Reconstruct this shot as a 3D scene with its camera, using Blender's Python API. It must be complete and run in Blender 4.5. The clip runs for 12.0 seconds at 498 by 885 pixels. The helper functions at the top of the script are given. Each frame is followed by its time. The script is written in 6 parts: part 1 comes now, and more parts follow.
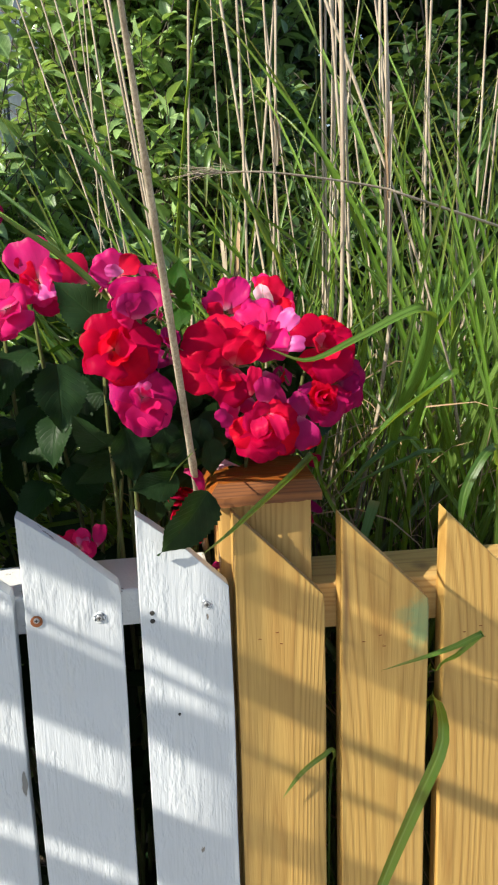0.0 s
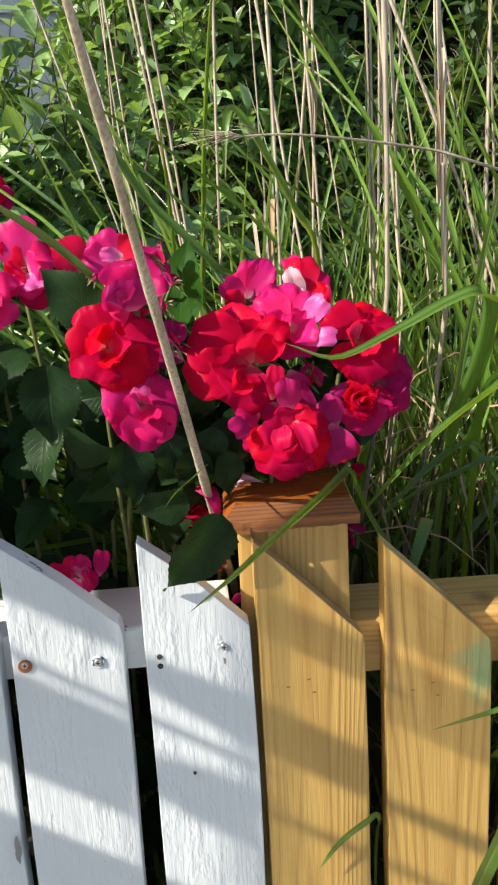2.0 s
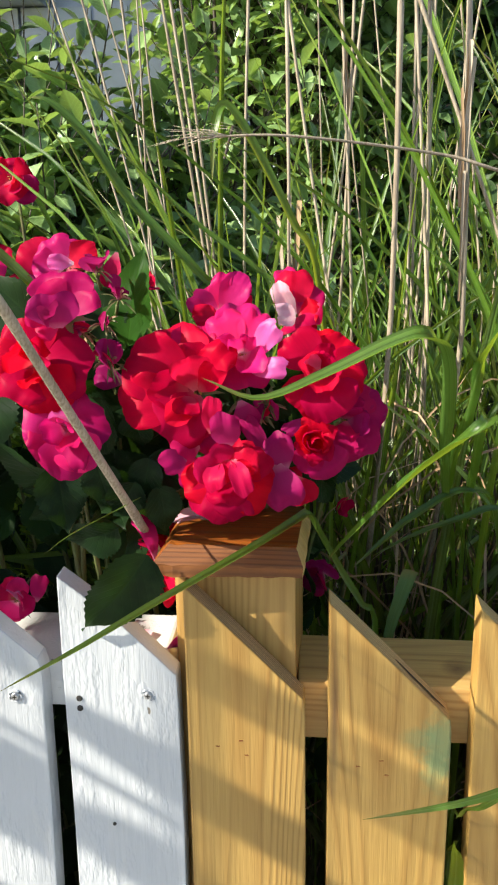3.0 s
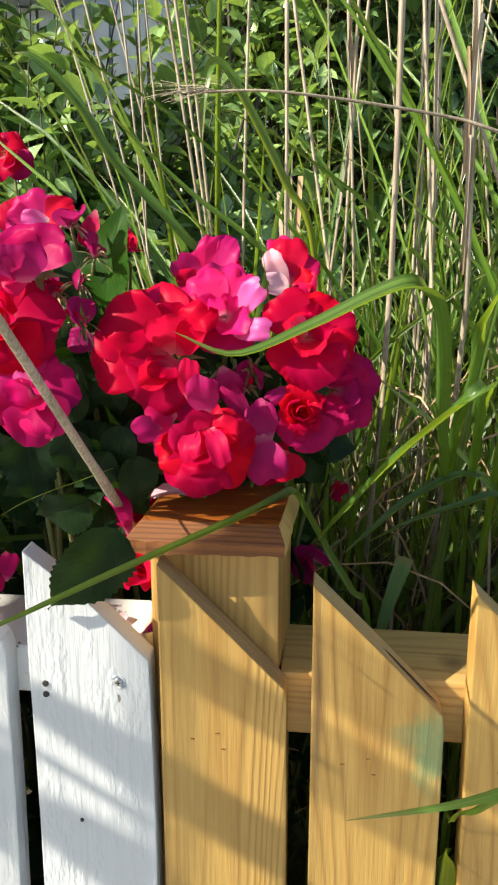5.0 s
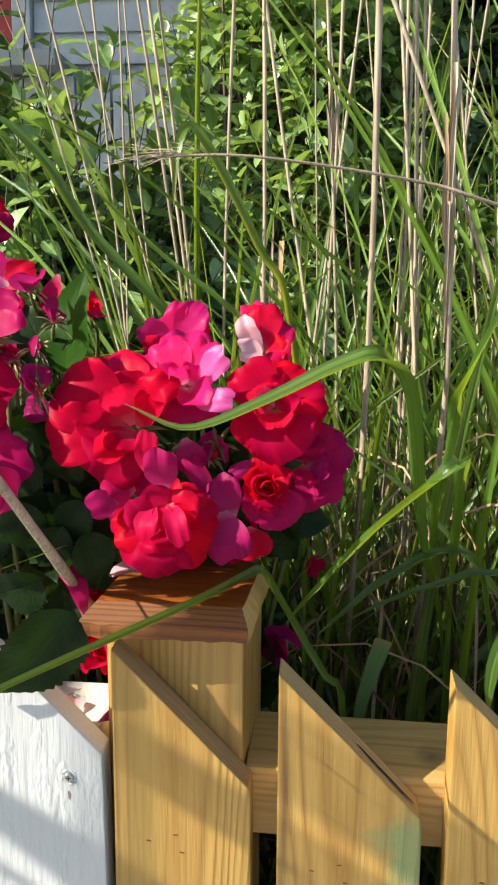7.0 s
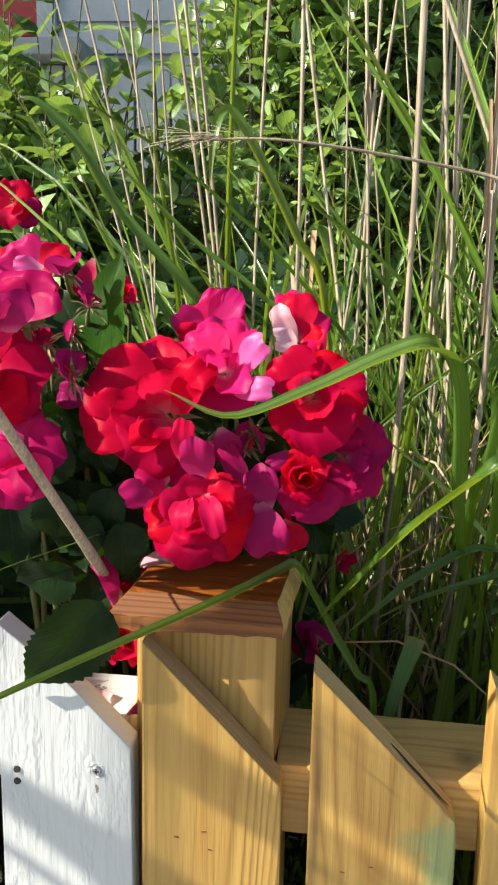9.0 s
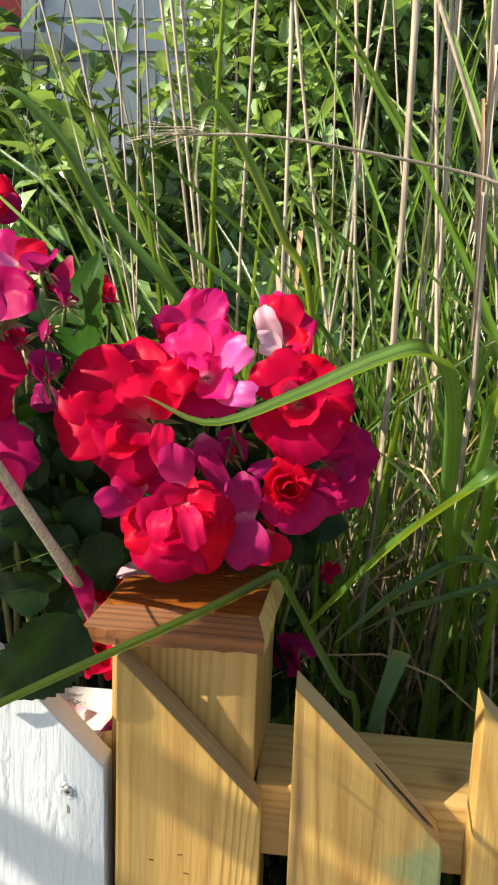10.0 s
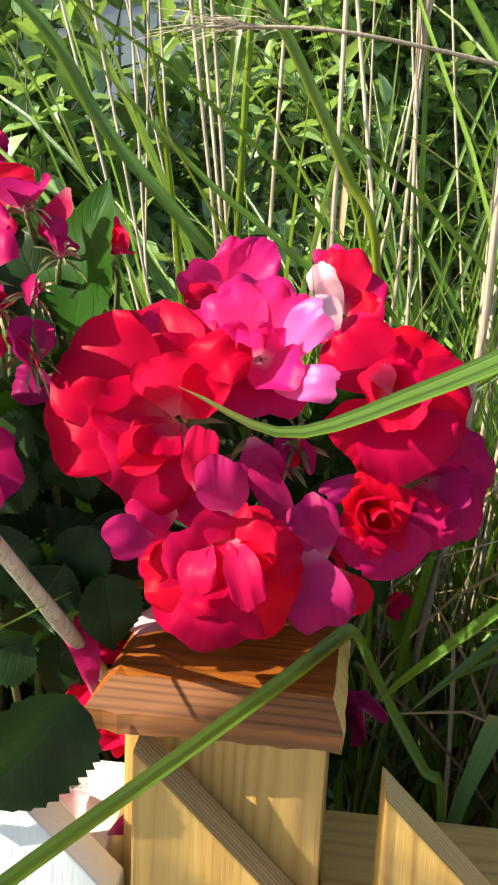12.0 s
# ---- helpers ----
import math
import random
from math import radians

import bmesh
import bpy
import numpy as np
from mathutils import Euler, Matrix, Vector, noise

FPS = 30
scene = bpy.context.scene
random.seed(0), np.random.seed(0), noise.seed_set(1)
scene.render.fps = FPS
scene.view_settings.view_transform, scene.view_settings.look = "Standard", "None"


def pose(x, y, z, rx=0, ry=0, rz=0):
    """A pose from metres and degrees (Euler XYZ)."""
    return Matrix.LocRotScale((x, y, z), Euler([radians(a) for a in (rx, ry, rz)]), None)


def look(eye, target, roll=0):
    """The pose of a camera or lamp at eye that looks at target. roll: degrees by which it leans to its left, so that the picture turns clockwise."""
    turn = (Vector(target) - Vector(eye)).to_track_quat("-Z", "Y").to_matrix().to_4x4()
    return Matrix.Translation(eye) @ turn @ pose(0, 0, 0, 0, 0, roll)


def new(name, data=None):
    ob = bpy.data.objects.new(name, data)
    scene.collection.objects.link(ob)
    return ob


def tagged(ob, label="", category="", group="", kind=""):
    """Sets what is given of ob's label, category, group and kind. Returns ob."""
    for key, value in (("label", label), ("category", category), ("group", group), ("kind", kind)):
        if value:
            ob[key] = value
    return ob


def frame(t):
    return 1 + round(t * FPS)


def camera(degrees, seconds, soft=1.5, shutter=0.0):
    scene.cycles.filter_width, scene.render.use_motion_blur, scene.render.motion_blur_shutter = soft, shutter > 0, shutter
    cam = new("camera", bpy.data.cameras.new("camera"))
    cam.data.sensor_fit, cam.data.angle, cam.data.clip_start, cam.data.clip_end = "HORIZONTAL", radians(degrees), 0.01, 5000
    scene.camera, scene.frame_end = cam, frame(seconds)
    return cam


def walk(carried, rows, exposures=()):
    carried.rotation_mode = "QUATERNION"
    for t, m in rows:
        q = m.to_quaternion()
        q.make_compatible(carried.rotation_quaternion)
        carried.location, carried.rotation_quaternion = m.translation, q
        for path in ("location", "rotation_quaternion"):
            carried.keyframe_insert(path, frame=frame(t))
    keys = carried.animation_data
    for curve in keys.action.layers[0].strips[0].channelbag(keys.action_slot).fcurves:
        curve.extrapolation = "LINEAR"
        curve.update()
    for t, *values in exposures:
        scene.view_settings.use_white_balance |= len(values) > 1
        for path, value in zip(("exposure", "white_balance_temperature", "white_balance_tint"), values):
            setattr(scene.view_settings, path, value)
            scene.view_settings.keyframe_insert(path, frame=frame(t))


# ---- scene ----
cam = camera(32.6, 12.0, soft=2.15)
PATH = [
    (0, (-0.208, -0.735, 1.209), (0.111, 1.184, 0.745), -1.6),
    (0.5, (-0.181, -0.738, 1.197), (0.099, 1.186, 0.73), -2.4),
    (1, (-0.162, -0.72, 1.192), (0.106, 1.203, 0.711), -2.5),
    (1.5, (-0.155, -0.678, 1.197), (0.086, 1.251, 0.726), -2.7),
    (2, (-0.153, -0.615, 1.196), (0.01, 1.32, 0.715), -3.2),
    (2.5, (-0.083, -0.56, 1.217), (-0.077, 1.379, 0.726), -1.4),
    (3, (-0.02, -0.546, 1.213), (-0.142, 1.384, 0.704), -0.8),
    (3.5, (-0.001, -0.556, 1.206), (-0.117, 1.367, 0.669), -1.3),
    (5.5, (0.003, -0.5, 1.172), (-0.169, 1.445, 0.736), 0.2),
    (6, (0.019, -0.496, 1.174), (-0.153, 1.46, 0.792), 0.2),
    (6.5, (0.022, -0.484, 1.179), (-0.125, 1.478, 0.822), 0.7),
    (7, (0.022, -0.478, 1.179), (-0.146, 1.484, 0.831), 0.4),
    (7.5, (0.02, -0.481, 1.176), (-0.171, 1.478, 0.82), 0.3),
    (9.5, (0.005, -0.457, 1.174), (-0.181, 1.502, 0.812), 1.8),
    (10, (0.005, -0.447, 1.174), (-0.155, 1.514, 0.816), 2.1),
    (10.5, (0.006, -0.438, 1.17), (-0.141, 1.522, 0.797), 2.1),
    (11, (-0.011, -0.362, 1.163), (-0.133, 1.596, 0.775), 2.4),
    (11.5, (-0.026, -0.304, 1.161), (-0.143, 1.651, 0.754), 2.4),
    (12, (-0.038, -0.306, 1.161), (-0.184, 1.644, 0.742), 2.6),
]
walk(cam, [(t, look(eye, target, roll)) for t, eye, target, roll in PATH],
     exposures=[(0.0, 0.67, 6500, 8), (2.5, 0.75, 6550, 8), (3.5, 0.88, 6700, 8), (5.5, 0.86, 6850, 7), (6.5, 0.80, 6850, 7), (10.5, 0.87, 6850, 7), (11.5, 1.06, 6850, 5), (12.0, 1.15, 6850, 5)])
# ---- light ----
SUN_WAY = Vector((2.5, 1.0, -1.8)).normalized()
world = bpy.data.worlds.new("sky")
scene.world = world
world.use_nodes = True
wn = world.node_tree.nodes
sky = wn.new("ShaderNodeTexSky")
sky.sky_type, sky.sun_disc = "NISHITA", False
sky.sun_elevation, sky.sun_rotation = math.asin(-SUN_WAY.z), math.atan2(-SUN_WAY.x, -SUN_WAY.y) % (2 * math.pi)
world.node_tree.links.new(sky.outputs[0], wn["Background"].inputs[0])
wn["Background"].inputs[1].default_value = 0.112
sun_data = bpy.data.lights.new("sun", "SUN")
sun_data.energy, sun_data.angle, sun_data.color = 5.0, radians(0.55), (1.0, 0.93, 0.80)
sun = new("sun", sun_data)
sun.rotation_mode = "QUATERNION"
sun.rotation_quaternion = SUN_WAY.to_track_quat("-Z", "Y")
sun.location = (-3, -2, 5)


# ---- materials ----
class Mat:
    """A small wrapper to write node materials briefly."""

    def __init__(self, name):
        self.mat = bpy.data.materials.new(name)
        self.mat.use_nodes = True
        self.nt = self.mat.node_tree
        self.nodes = self.nt.nodes
        self.bsdf = self.nodes["Principled BSDF"]
        self.out = self.nodes["Material Output"]

    def add(self, kind, **inputs):
        n = self.nodes.new(kind)
        for k, v in inputs.items():
            self.put(n.inputs[k.replace("_", " ")], v)
        return n

    def put(self, socket, v):
        if isinstance(v, bpy.types.NodeSocket):
            self.nt.links.new(v, socket)
        else:
            socket.default_value = v

    def coords(self, kind="Object", scale=(1, 1, 1), shift=True):
        tc = self.add("ShaderNodeTexCoord")
        mp = self.add("ShaderNodeMapping", Vector=tc.outputs[kind], Scale=scale)
        if shift:
            info = self.add("ShaderNodeObjectInfo")
            k = self.add("ShaderNodeVectorMath", Vector=info.outputs["Random"])
            k.operation = "SCALE"
            k.inputs["Scale"].default_value = 7.3
            self.put(mp.inputs["Location"], k.outputs[0])
        return mp.outputs[0]

    def noise(self, vec, scale, detail=3.0, rough=0.55, distort=0.0):
        return self.add("ShaderNodeTexNoise", Vector=vec, Scale=scale, Detail=detail, Roughness=rough, Distortion=distort).outputs["Fac"]

    def ramp(self, fac, *stops):
        n = self.add("ShaderNodeValToRGB", Fac=fac)
        els = n.color_ramp.elements
        while len(els) < len(stops):
            els.new(0.5)
        for e, (p, c) in zip(els, stops):
            e.position = p
            e.color = (*c, 1) if isinstance(c, tuple) else (c, c, c, 1)
        return n.outputs[0]

    def mix(self, fac, a, b, blend="MIX"):
        n = self.nodes.new("ShaderNodeMix")
        n.data_type, n.blend_type = "RGBA", blend
        self.put(n.inputs[0], fac)
        for s, v in ((n.inputs[6], a), (n.inputs[7], b)):
            self.put(s, (*v, 1) if isinstance(v, tuple) and len(v) == 3 else v)
        return n.outputs[2]

    def math(self, op, a, b=0.0, c=0.0):
        n = self.nodes.new("ShaderNodeMath")
        n.operation = op
        for s, v in zip(n.inputs, (a, b, c)):
            self.put(s, v)
        return n.outputs[0]

    def bump(self, height, strength=0.3, dist=0.002):
        n = self.add("ShaderNodeBump", Height=height, Strength=strength, Distance=dist)
        self.put(self.bsdf.inputs["Normal"], n.outputs[0])

    def set(self, **kw):
        for k, v in kw.items():
            self.put(self.bsdf.inputs[k.replace("_", " ")], v)
        return self

    def translucent(self, colour, amount):
        t = self.add("ShaderNodeBsdfTranslucent", Color=colour)
        m = self.add("ShaderNodeMixShader", Fac=amount)
        self.nt.links.new(self.bsdf.outputs[0], m.inputs[1])
        self.nt.links.new(t.outputs[0], m.inputs[2])
        self.nt.links.new(m.outputs[0], self.out.inputs[0])
        return self


def pine(name, pale, dark, rough, contrast=1.0, along="z", scale=1.0):
    m = Mat(name)
    squeeze = {"z": (1, 1, 0.04), "x": (0.04, 1, 1), "end": (0.06, 1, 0.06)}[along]
    v = m.coords("Object", squeeze)
    across = m.add("ShaderNodeSeparateXYZ", Vector=v)
    comp = {"z": across.outputs[0], "x": m.math("ADD", across.outputs[1], across.outputs[2]), "end": across.outputs[1]}[along]
    long_way = {"z": (1, 1, 0.10), "x": (0.10, 1, 1), "end": (0.06, 1, 0.06)}[along]
    field = m.math("ADD", m.math("MULTIPLY", comp, 4.0 * scale), m.math("ADD", m.noise(m.coords("Object", long_way), 11.0, 1.0), m.math("MULTIPLY", m.noise(v, 60.0, 2.0), 0.035 / scale)))
    rings = m.math("MULTIPLY", m.math("PINGPONG", m.math("MULTIPLY", field, 20.0), 0.5), 2.0)
    fine = m.noise(v, 420.0, 2.0)
    patch = m.noise(m.coords("Object"), 11.0, 3.0)
    late = m.ramp(rings, (0.0, 0.0), (0.40, 0.06), (0.84, 0.7), (1.0, 1.0))
    weight = m.ramp(m.noise(v, 26.0, 2.0), (0.3, 0.4), (0.7, 1.0))
    c = m.mix(m.math("MULTIPLY", m.math("MULTIPLY", late, weight), 0.86 * contrast), pale, dark)
    c = m.mix(m.math("MULTIPLY", m.ramp(fine, (0.35, 0.0), (0.75, 1.0)), 0.34), c, dark)
    c = m.mix(m.ramp(patch, (0.4, 0.0), (0.75, 0.35)), c, tuple(0.72 * x for x in pale), "MIX")
    m.set(Base_Color=c, Roughness=rough)
    m.bump(m.math("ADD", m.math("MULTIPLY", late, 0.6), fine), 0.42, 0.0009)
    return m


PINE = pine("yellow_pine", (0.52, 0.325, 0.094), (0.30, 0.145, 0.030), 0.5)
PINE_RAIL = pine("yellow_pine_rail", (0.63, 0.41, 0.145), (0.40, 0.205, 0.055), 0.55, along="x")
PINE_POST = pine("yellow_pine_post", (0.56, 0.35, 0.110), (0.32, 0.155, 0.036), 0.5, 1.2, scale=0.6)
PINE_END = pine("sawn_end_grain", (0.60, 0.40, 0.19), (0.07, 0.034, 0.014), 0.8, 1.4, along="end", scale=5.5)
PINE_END_PALE = pine("pale_sawn_end_grain", (0.64, 0.43, 0.19), (0.26, 0.14, 0.05), 0.8, 1.16, along="end", scale=4.3)
CEDAR = pine("amber_stained_cap", (0.34, 0.098, 0.013), (0.085, 0.022, 0.006), 0.42, 0.9, along="x", scale=0.7)
# rough sawn grain, darkened to carry the shade on the cap's front
CEDAR_END_SHADED = pine("shaded_sawn_edge", (0.24, 0.082, 0.018), (0.045, 0.014, 0.005), 0.7, 1.2, along="x", scale=2.2)


def blemish(m, centre, squash, inner, outer, colour, strength, wander=0.004):
    """A mark with an uneven outline at a place of the board, stretched by squash."""
    v = m.coords("Object", shift=False)
    mp = m.add("ShaderNodeMapping", Vector=v, Scale=squash)
    d = m.add("ShaderNodeVectorMath", Vector=mp.outputs[0])
    d.operation = "DISTANCE"
    d.inputs[1].default_value = tuple(c * k for c, k in zip(centre, squash))
    r = m.math("ADD", d.outputs["Value"], m.math("MULTIPLY", m.math("SUBTRACT", m.noise(v, 90.0, 5.0, 0.7), 0.5), wander * 2))
    old = m.bsdf.inputs["Base Color"].links[0].from_socket
    m.set(Base_Color=m.mix(m.ramp(r, (inner, strength), (outer, 0.0)), old, colour))
    return m


def green_stain():
    """The same pine with a faded copper-green stain by the picket's shoulder."""
    m = pine("yellow_pine_stained", (0.52, 0.325, 0.094), (0.30, 0.145, 0.030), 0.5)
    blemish(m, (0.082, 0.0, 0.842), (1.0, 1.0, 0.62), 0.010, 0.018, (0.17, 0.29, 0.14), 0.66, 0.012)
    blemish(m, (0.079, 0.0, 0.822), (1.0, 1.0, 0.5), 0.006, 0.013, (0.17, 0.28, 0.13), 0.42, 0.010)
    blemish(m, (0.066, 0.0, 0.848), (0.7, 1.0, 1.0), 0.004, 0.011, (0.17, 0.28, 0.13), 0.42, 0.010)
    blemish(m, (0.0045, 0.0, 0.866), (1.0, 0.02, 0.045), 0.0006, 0.0016, (0.12, 0.06, 0.03), 0.8, 0.0006)
    return m


PINE_STAIN = green_stain()
PINE_KNOT = blemish(pine("knotty_pine_rail", (0.63, 0.41, 0.145), (0.40, 0.205, 0.055), 0.55, along="x"), (0.100, 0.050, 0.040), (0.55, 0.5, 1.0), 0.002, 0.006, (0.16, 0.075, 0.03), 0.8, 0.003)


def white_paint():
    m = Mat("old_white_paint")
    v = m.coords("Object", (1, 1, 0.06))
    strokes = m.noise(v, 150.0, 3.0)
    grain = m.noise(v, 420.0, 2.0)
    w = m.coords("Object")
    blotch = m.noise(w, 9.0, 4.0)
    flake = m.noise(m.coords("Object", (1, 1, 0.45)), 46.0, 5.0, 0.6)
    lumps = m.noise(m.coords("Object", (1, 1, 0.25)), 70.0, 3.0)
    c = m.mix(m.ramp(blotch, (0.35, 0.0), (0.7, 0.5)), (0.60, 0.63, 0.665), (0.53, 0.55, 0.58))
    c = m.mix(m.ramp(strokes, (0.6, 0.0), (0.8, 0.35)), c, (0.60, 0.60, 0.57))
    worn = m.ramp(flake, (0.725, 0.0), (0.737, 1.0))
    c = m.mix(worn, c, (0.23, 0.20, 0.17))
    m.set(Base_Color=c, Roughness=m.mix(worn, (0.42, 0.42, 0.42), (0.85, 0.85, 0.85)))
    blister = m.ramp(m.noise(m.coords("Object", (1, 1, 0.4)), 38.0, 4.0, 0.6), (0.5, 0.0), (0.62, 1.0), (0.8, 0.6))
    h = m.math("ADD", m.math("MULTIPLY", strokes, 0.7), m.math("ADD", m.math("MULTIPLY", grain, 0.45), m.math("ADD", m.math("MULTIPLY", lumps, 1.1), m.math("MULTIPLY", blister, 0.8))))
    m.bump(m.math("SUBTRACT", h, worn), 0.66, 0.0012)
    return m


WHITE = white_paint()


def worn_white():
    m = Mat("peeling_white_paint")
    flake = m.noise(m.coords("Object"), 55.0, 5.0, 0.65)
    worn = m.ramp(flake, (0.65, 0.0), (0.68, 1.0))
    wood = m.mix(m.noise(m.coords("Object"), 130.0), (0.15, 0.125, 0.11), (0.32, 0.28, 0.25))
    m.set(Base_Color=m.mix(worn, (0.78, 0.78, 0.77), wood), Roughness=0.7)
    m.bump(m.math("SUBTRACT", m.noise(m.coords("Object"), 300.0), worn), 0.6, 0.001)
    return m


WHITE_WORN = worn_white()


def metal(name, colour, rough, metallic=0.9):
    m = Mat(name)
    n = m.noise(m.coords("Object"), 900.0)
    m.set(Base_Color=m.mix(n, colour, tuple(0.55 * x for x in colour)), Metallic=metallic, Roughness=rough)
    return m


STEEL = metal("galvanised_steel", (0.62, 0.63, 0.66), 0.35)
RUST = metal("rust", (0.34, 0.115, 0.04), 0.85, 0.2)
BARE = metal("bare_grey_wood", (0.30, 0.29, 0.28), 0.85, 0.0)
HOLE = metal("dark_hole", (0.05, 0.045, 0.04), 0.9, 0.0)


def petal(name, rim, heart, base, clear=0.58, sheen=0.24):
    """Silky petal: colour runs from its pale base over the heart to the rim, with fine veins along it."""
    m = Mat(name)
    tc = m.add("ShaderNodeTexCoord")
    sep = m.add("ShaderNodeSeparateXYZ", Vector=tc.outputs["UV"])
    info = m.add("ShaderNodeObjectInfo")
    c = m.ramp(sep.outputs[1], (0.0, base), (0.24, heart), (0.8, rim), (1.0, tuple(0.85 * x for x in rim)))
    mp = m.add("ShaderNodeMapping", Vector=tc.outputs["UV"], Scale=(1, 0.06, 1))
    m.put(mp.inputs["Location"], info.outputs["Random"])
    veins = m.noise(mp.outputs[0], 34.0, 2.0)
    blot = m.noise(m.coords("Object"), 60.0, 3.0)
    c = m.mix(m.ramp(veins, (0.45, 0.0), (0.8, 0.2)), c, tuple(0.62 * x for x in heart))
    c = m.mix(m.ramp(blot, (0.5, 0.0), (0.8, 0.4)), c, heart)
    hue = m.add("ShaderNodeHueSaturation", Color=c)
    m.put(hue.inputs["Hue"], m.math("MULTIPLY_ADD", info.outputs["Random"], 0.016, 0.490))
    m.put(hue.inputs["Value"], m.math("MULTIPLY_ADD", info.outputs["Random"], 0.35, 0.82))
    c = hue.outputs[0]
    m.set(Base_Color=c, Roughness=0.42)
    m.put(m.bsdf.inputs["Specular IOR Level"], sheen)
    m.bump(m.math("ADD", veins, m.math("MULTIPLY", blot, 0.6)), 0.13, 0.0008)
    m.translucent(c, clear)
    return m


PETAL_RED = petal("red_petal", (0.68, 0.0024, 0.040), (0.71, 0.007, 0.062), (0.85, 0.15, 0.21), 0.50, 0.07)
PETAL_CRIMSON = petal("crimson_petal", (0.74, 0.006, 0.066), (0.76, 0.017, 0.098), (0.90, 0.30, 0.36), 0.50, 0.08)
PETAL_PINK = petal("hot_pink_petal", (0.86, 0.017, 0.215), (0.88, 0.045, 0.28), (0.92, 0.58, 0.70), 0.50, 0.16)
PETAL_MAGENTA = petal("magenta_petal", (0.64, 0.008, 0.135), (0.66, 0.024, 0.18), (0.80, 0.30, 0.46), 0.50, 0.10)
PETAL_FADED = petal("faded_purple_petal", (0.46, 0.010, 0.135), (0.50, 0.030, 0.19), (0.70, 0.30, 0.46), 0.48, 0.10)
PETAL_WHITE = petal("whitish_petal_back", (0.88, 0.52, 0.64), (0.90, 0.72, 0.78), (0.90, 0.84, 0.86), 0.35)
PETAL_PALE = petal("pale_underside_petal", (0.78, 0.10, 0.42), (0.82, 0.21, 0.52), (0.90, 0.76, 0.84), 0.40, 0.4)


def leaf_mat(name, dark, light, rough, glow, clear, veins=9.0, spec=0.5, drawn=0.45):
    m = Mat(name)
    tc = m.add("ShaderNodeTexCoord")
    sep = m.add("ShaderNodeSeparateXYZ", Vector=tc.outputs["UV"])
    u = m.math("ABSOLUTE", m.math("SUBTRACT", sep.outputs[0], 0.5))
    rib = m.ramp(u, (0.0, 1.0), (0.035, 0.0))
    slant = m.math("SUBTRACT", sep.outputs[1], m.math("MULTIPLY", u, 0.7))
    side = m.ramp(m.math("PINGPONG", m.math("MULTIPLY", slant, veins), 0.5), (0.0, 0.7), (0.09, 0.0))
    info = m.add("ShaderNodeObjectInfo")
    geo = m.add("ShaderNodeNewGeometry")
    rnd = m.math("FRACT", m.math("ADD", info.outputs["Random"], geo.outputs["Random Per Island"]))
    c = m.mix(rnd, dark, light)
    blot = m.noise(m.coords("Object"), 70.0, 4.0)
    c = m.mix(m.ramp(blot, (0.45, 0.0), (0.8, 0.6)), c, tuple(1.35 * x for x in light))
    line = m.math("MAXIMUM", rib, side)
    c = m.mix(m.math("MULTIPLY", line, drawn), c, tuple(1.7 * x for x in light))
    m.set(Base_Color=c, Roughness=rough)
    m.put(m.bsdf.inputs["Specular IOR Level"], spec)
    m.bump(m.math("SUBTRACT", m.math("MULTIPLY", blot, 0.5), line), 0.35, 0.001)
    m.translucent(m.mix(rnd, tuple(0.8 * x for x in glow), glow), clear)
    return m


# leaf green darkened to near black: the bush's inner shade is in the colour
ROSE_LEAF_SHADED = leaf_mat("shaded_rose_leaf", (0.006, 0.017, 0.007), (0.019, 0.045, 0.013), 0.42, (0.08, 0.20, 0.015), 0.12, spec=0.13, drawn=0.22)
YOUNG_LEAF = leaf_mat("young_rose_leaf", (0.010, 0.040, 0.006), (0.028, 0.085, 0.011), 0.42, (0.18, 0.42, 0.02), 0.24, spec=0.05, drawn=0.3)
SHRUB_LEAF = leaf_mat("shrub_leaf", (0.030, 0.080, 0.022), (0.31, 0.46, 0.18), 0.28, (0.46, 0.67, 0.11), 0.28, spec=0.9)
# darker than the shrub leaf: shade at the back is put into its colour
HEDGE_LEAF_SHADED = leaf_mat("shaded_hedge_leaf", (0.025, 0.060, 0.016), (0.05, 0.10, 0.025), 0.5, (0.16, 0.26, 0.03), 0.25)


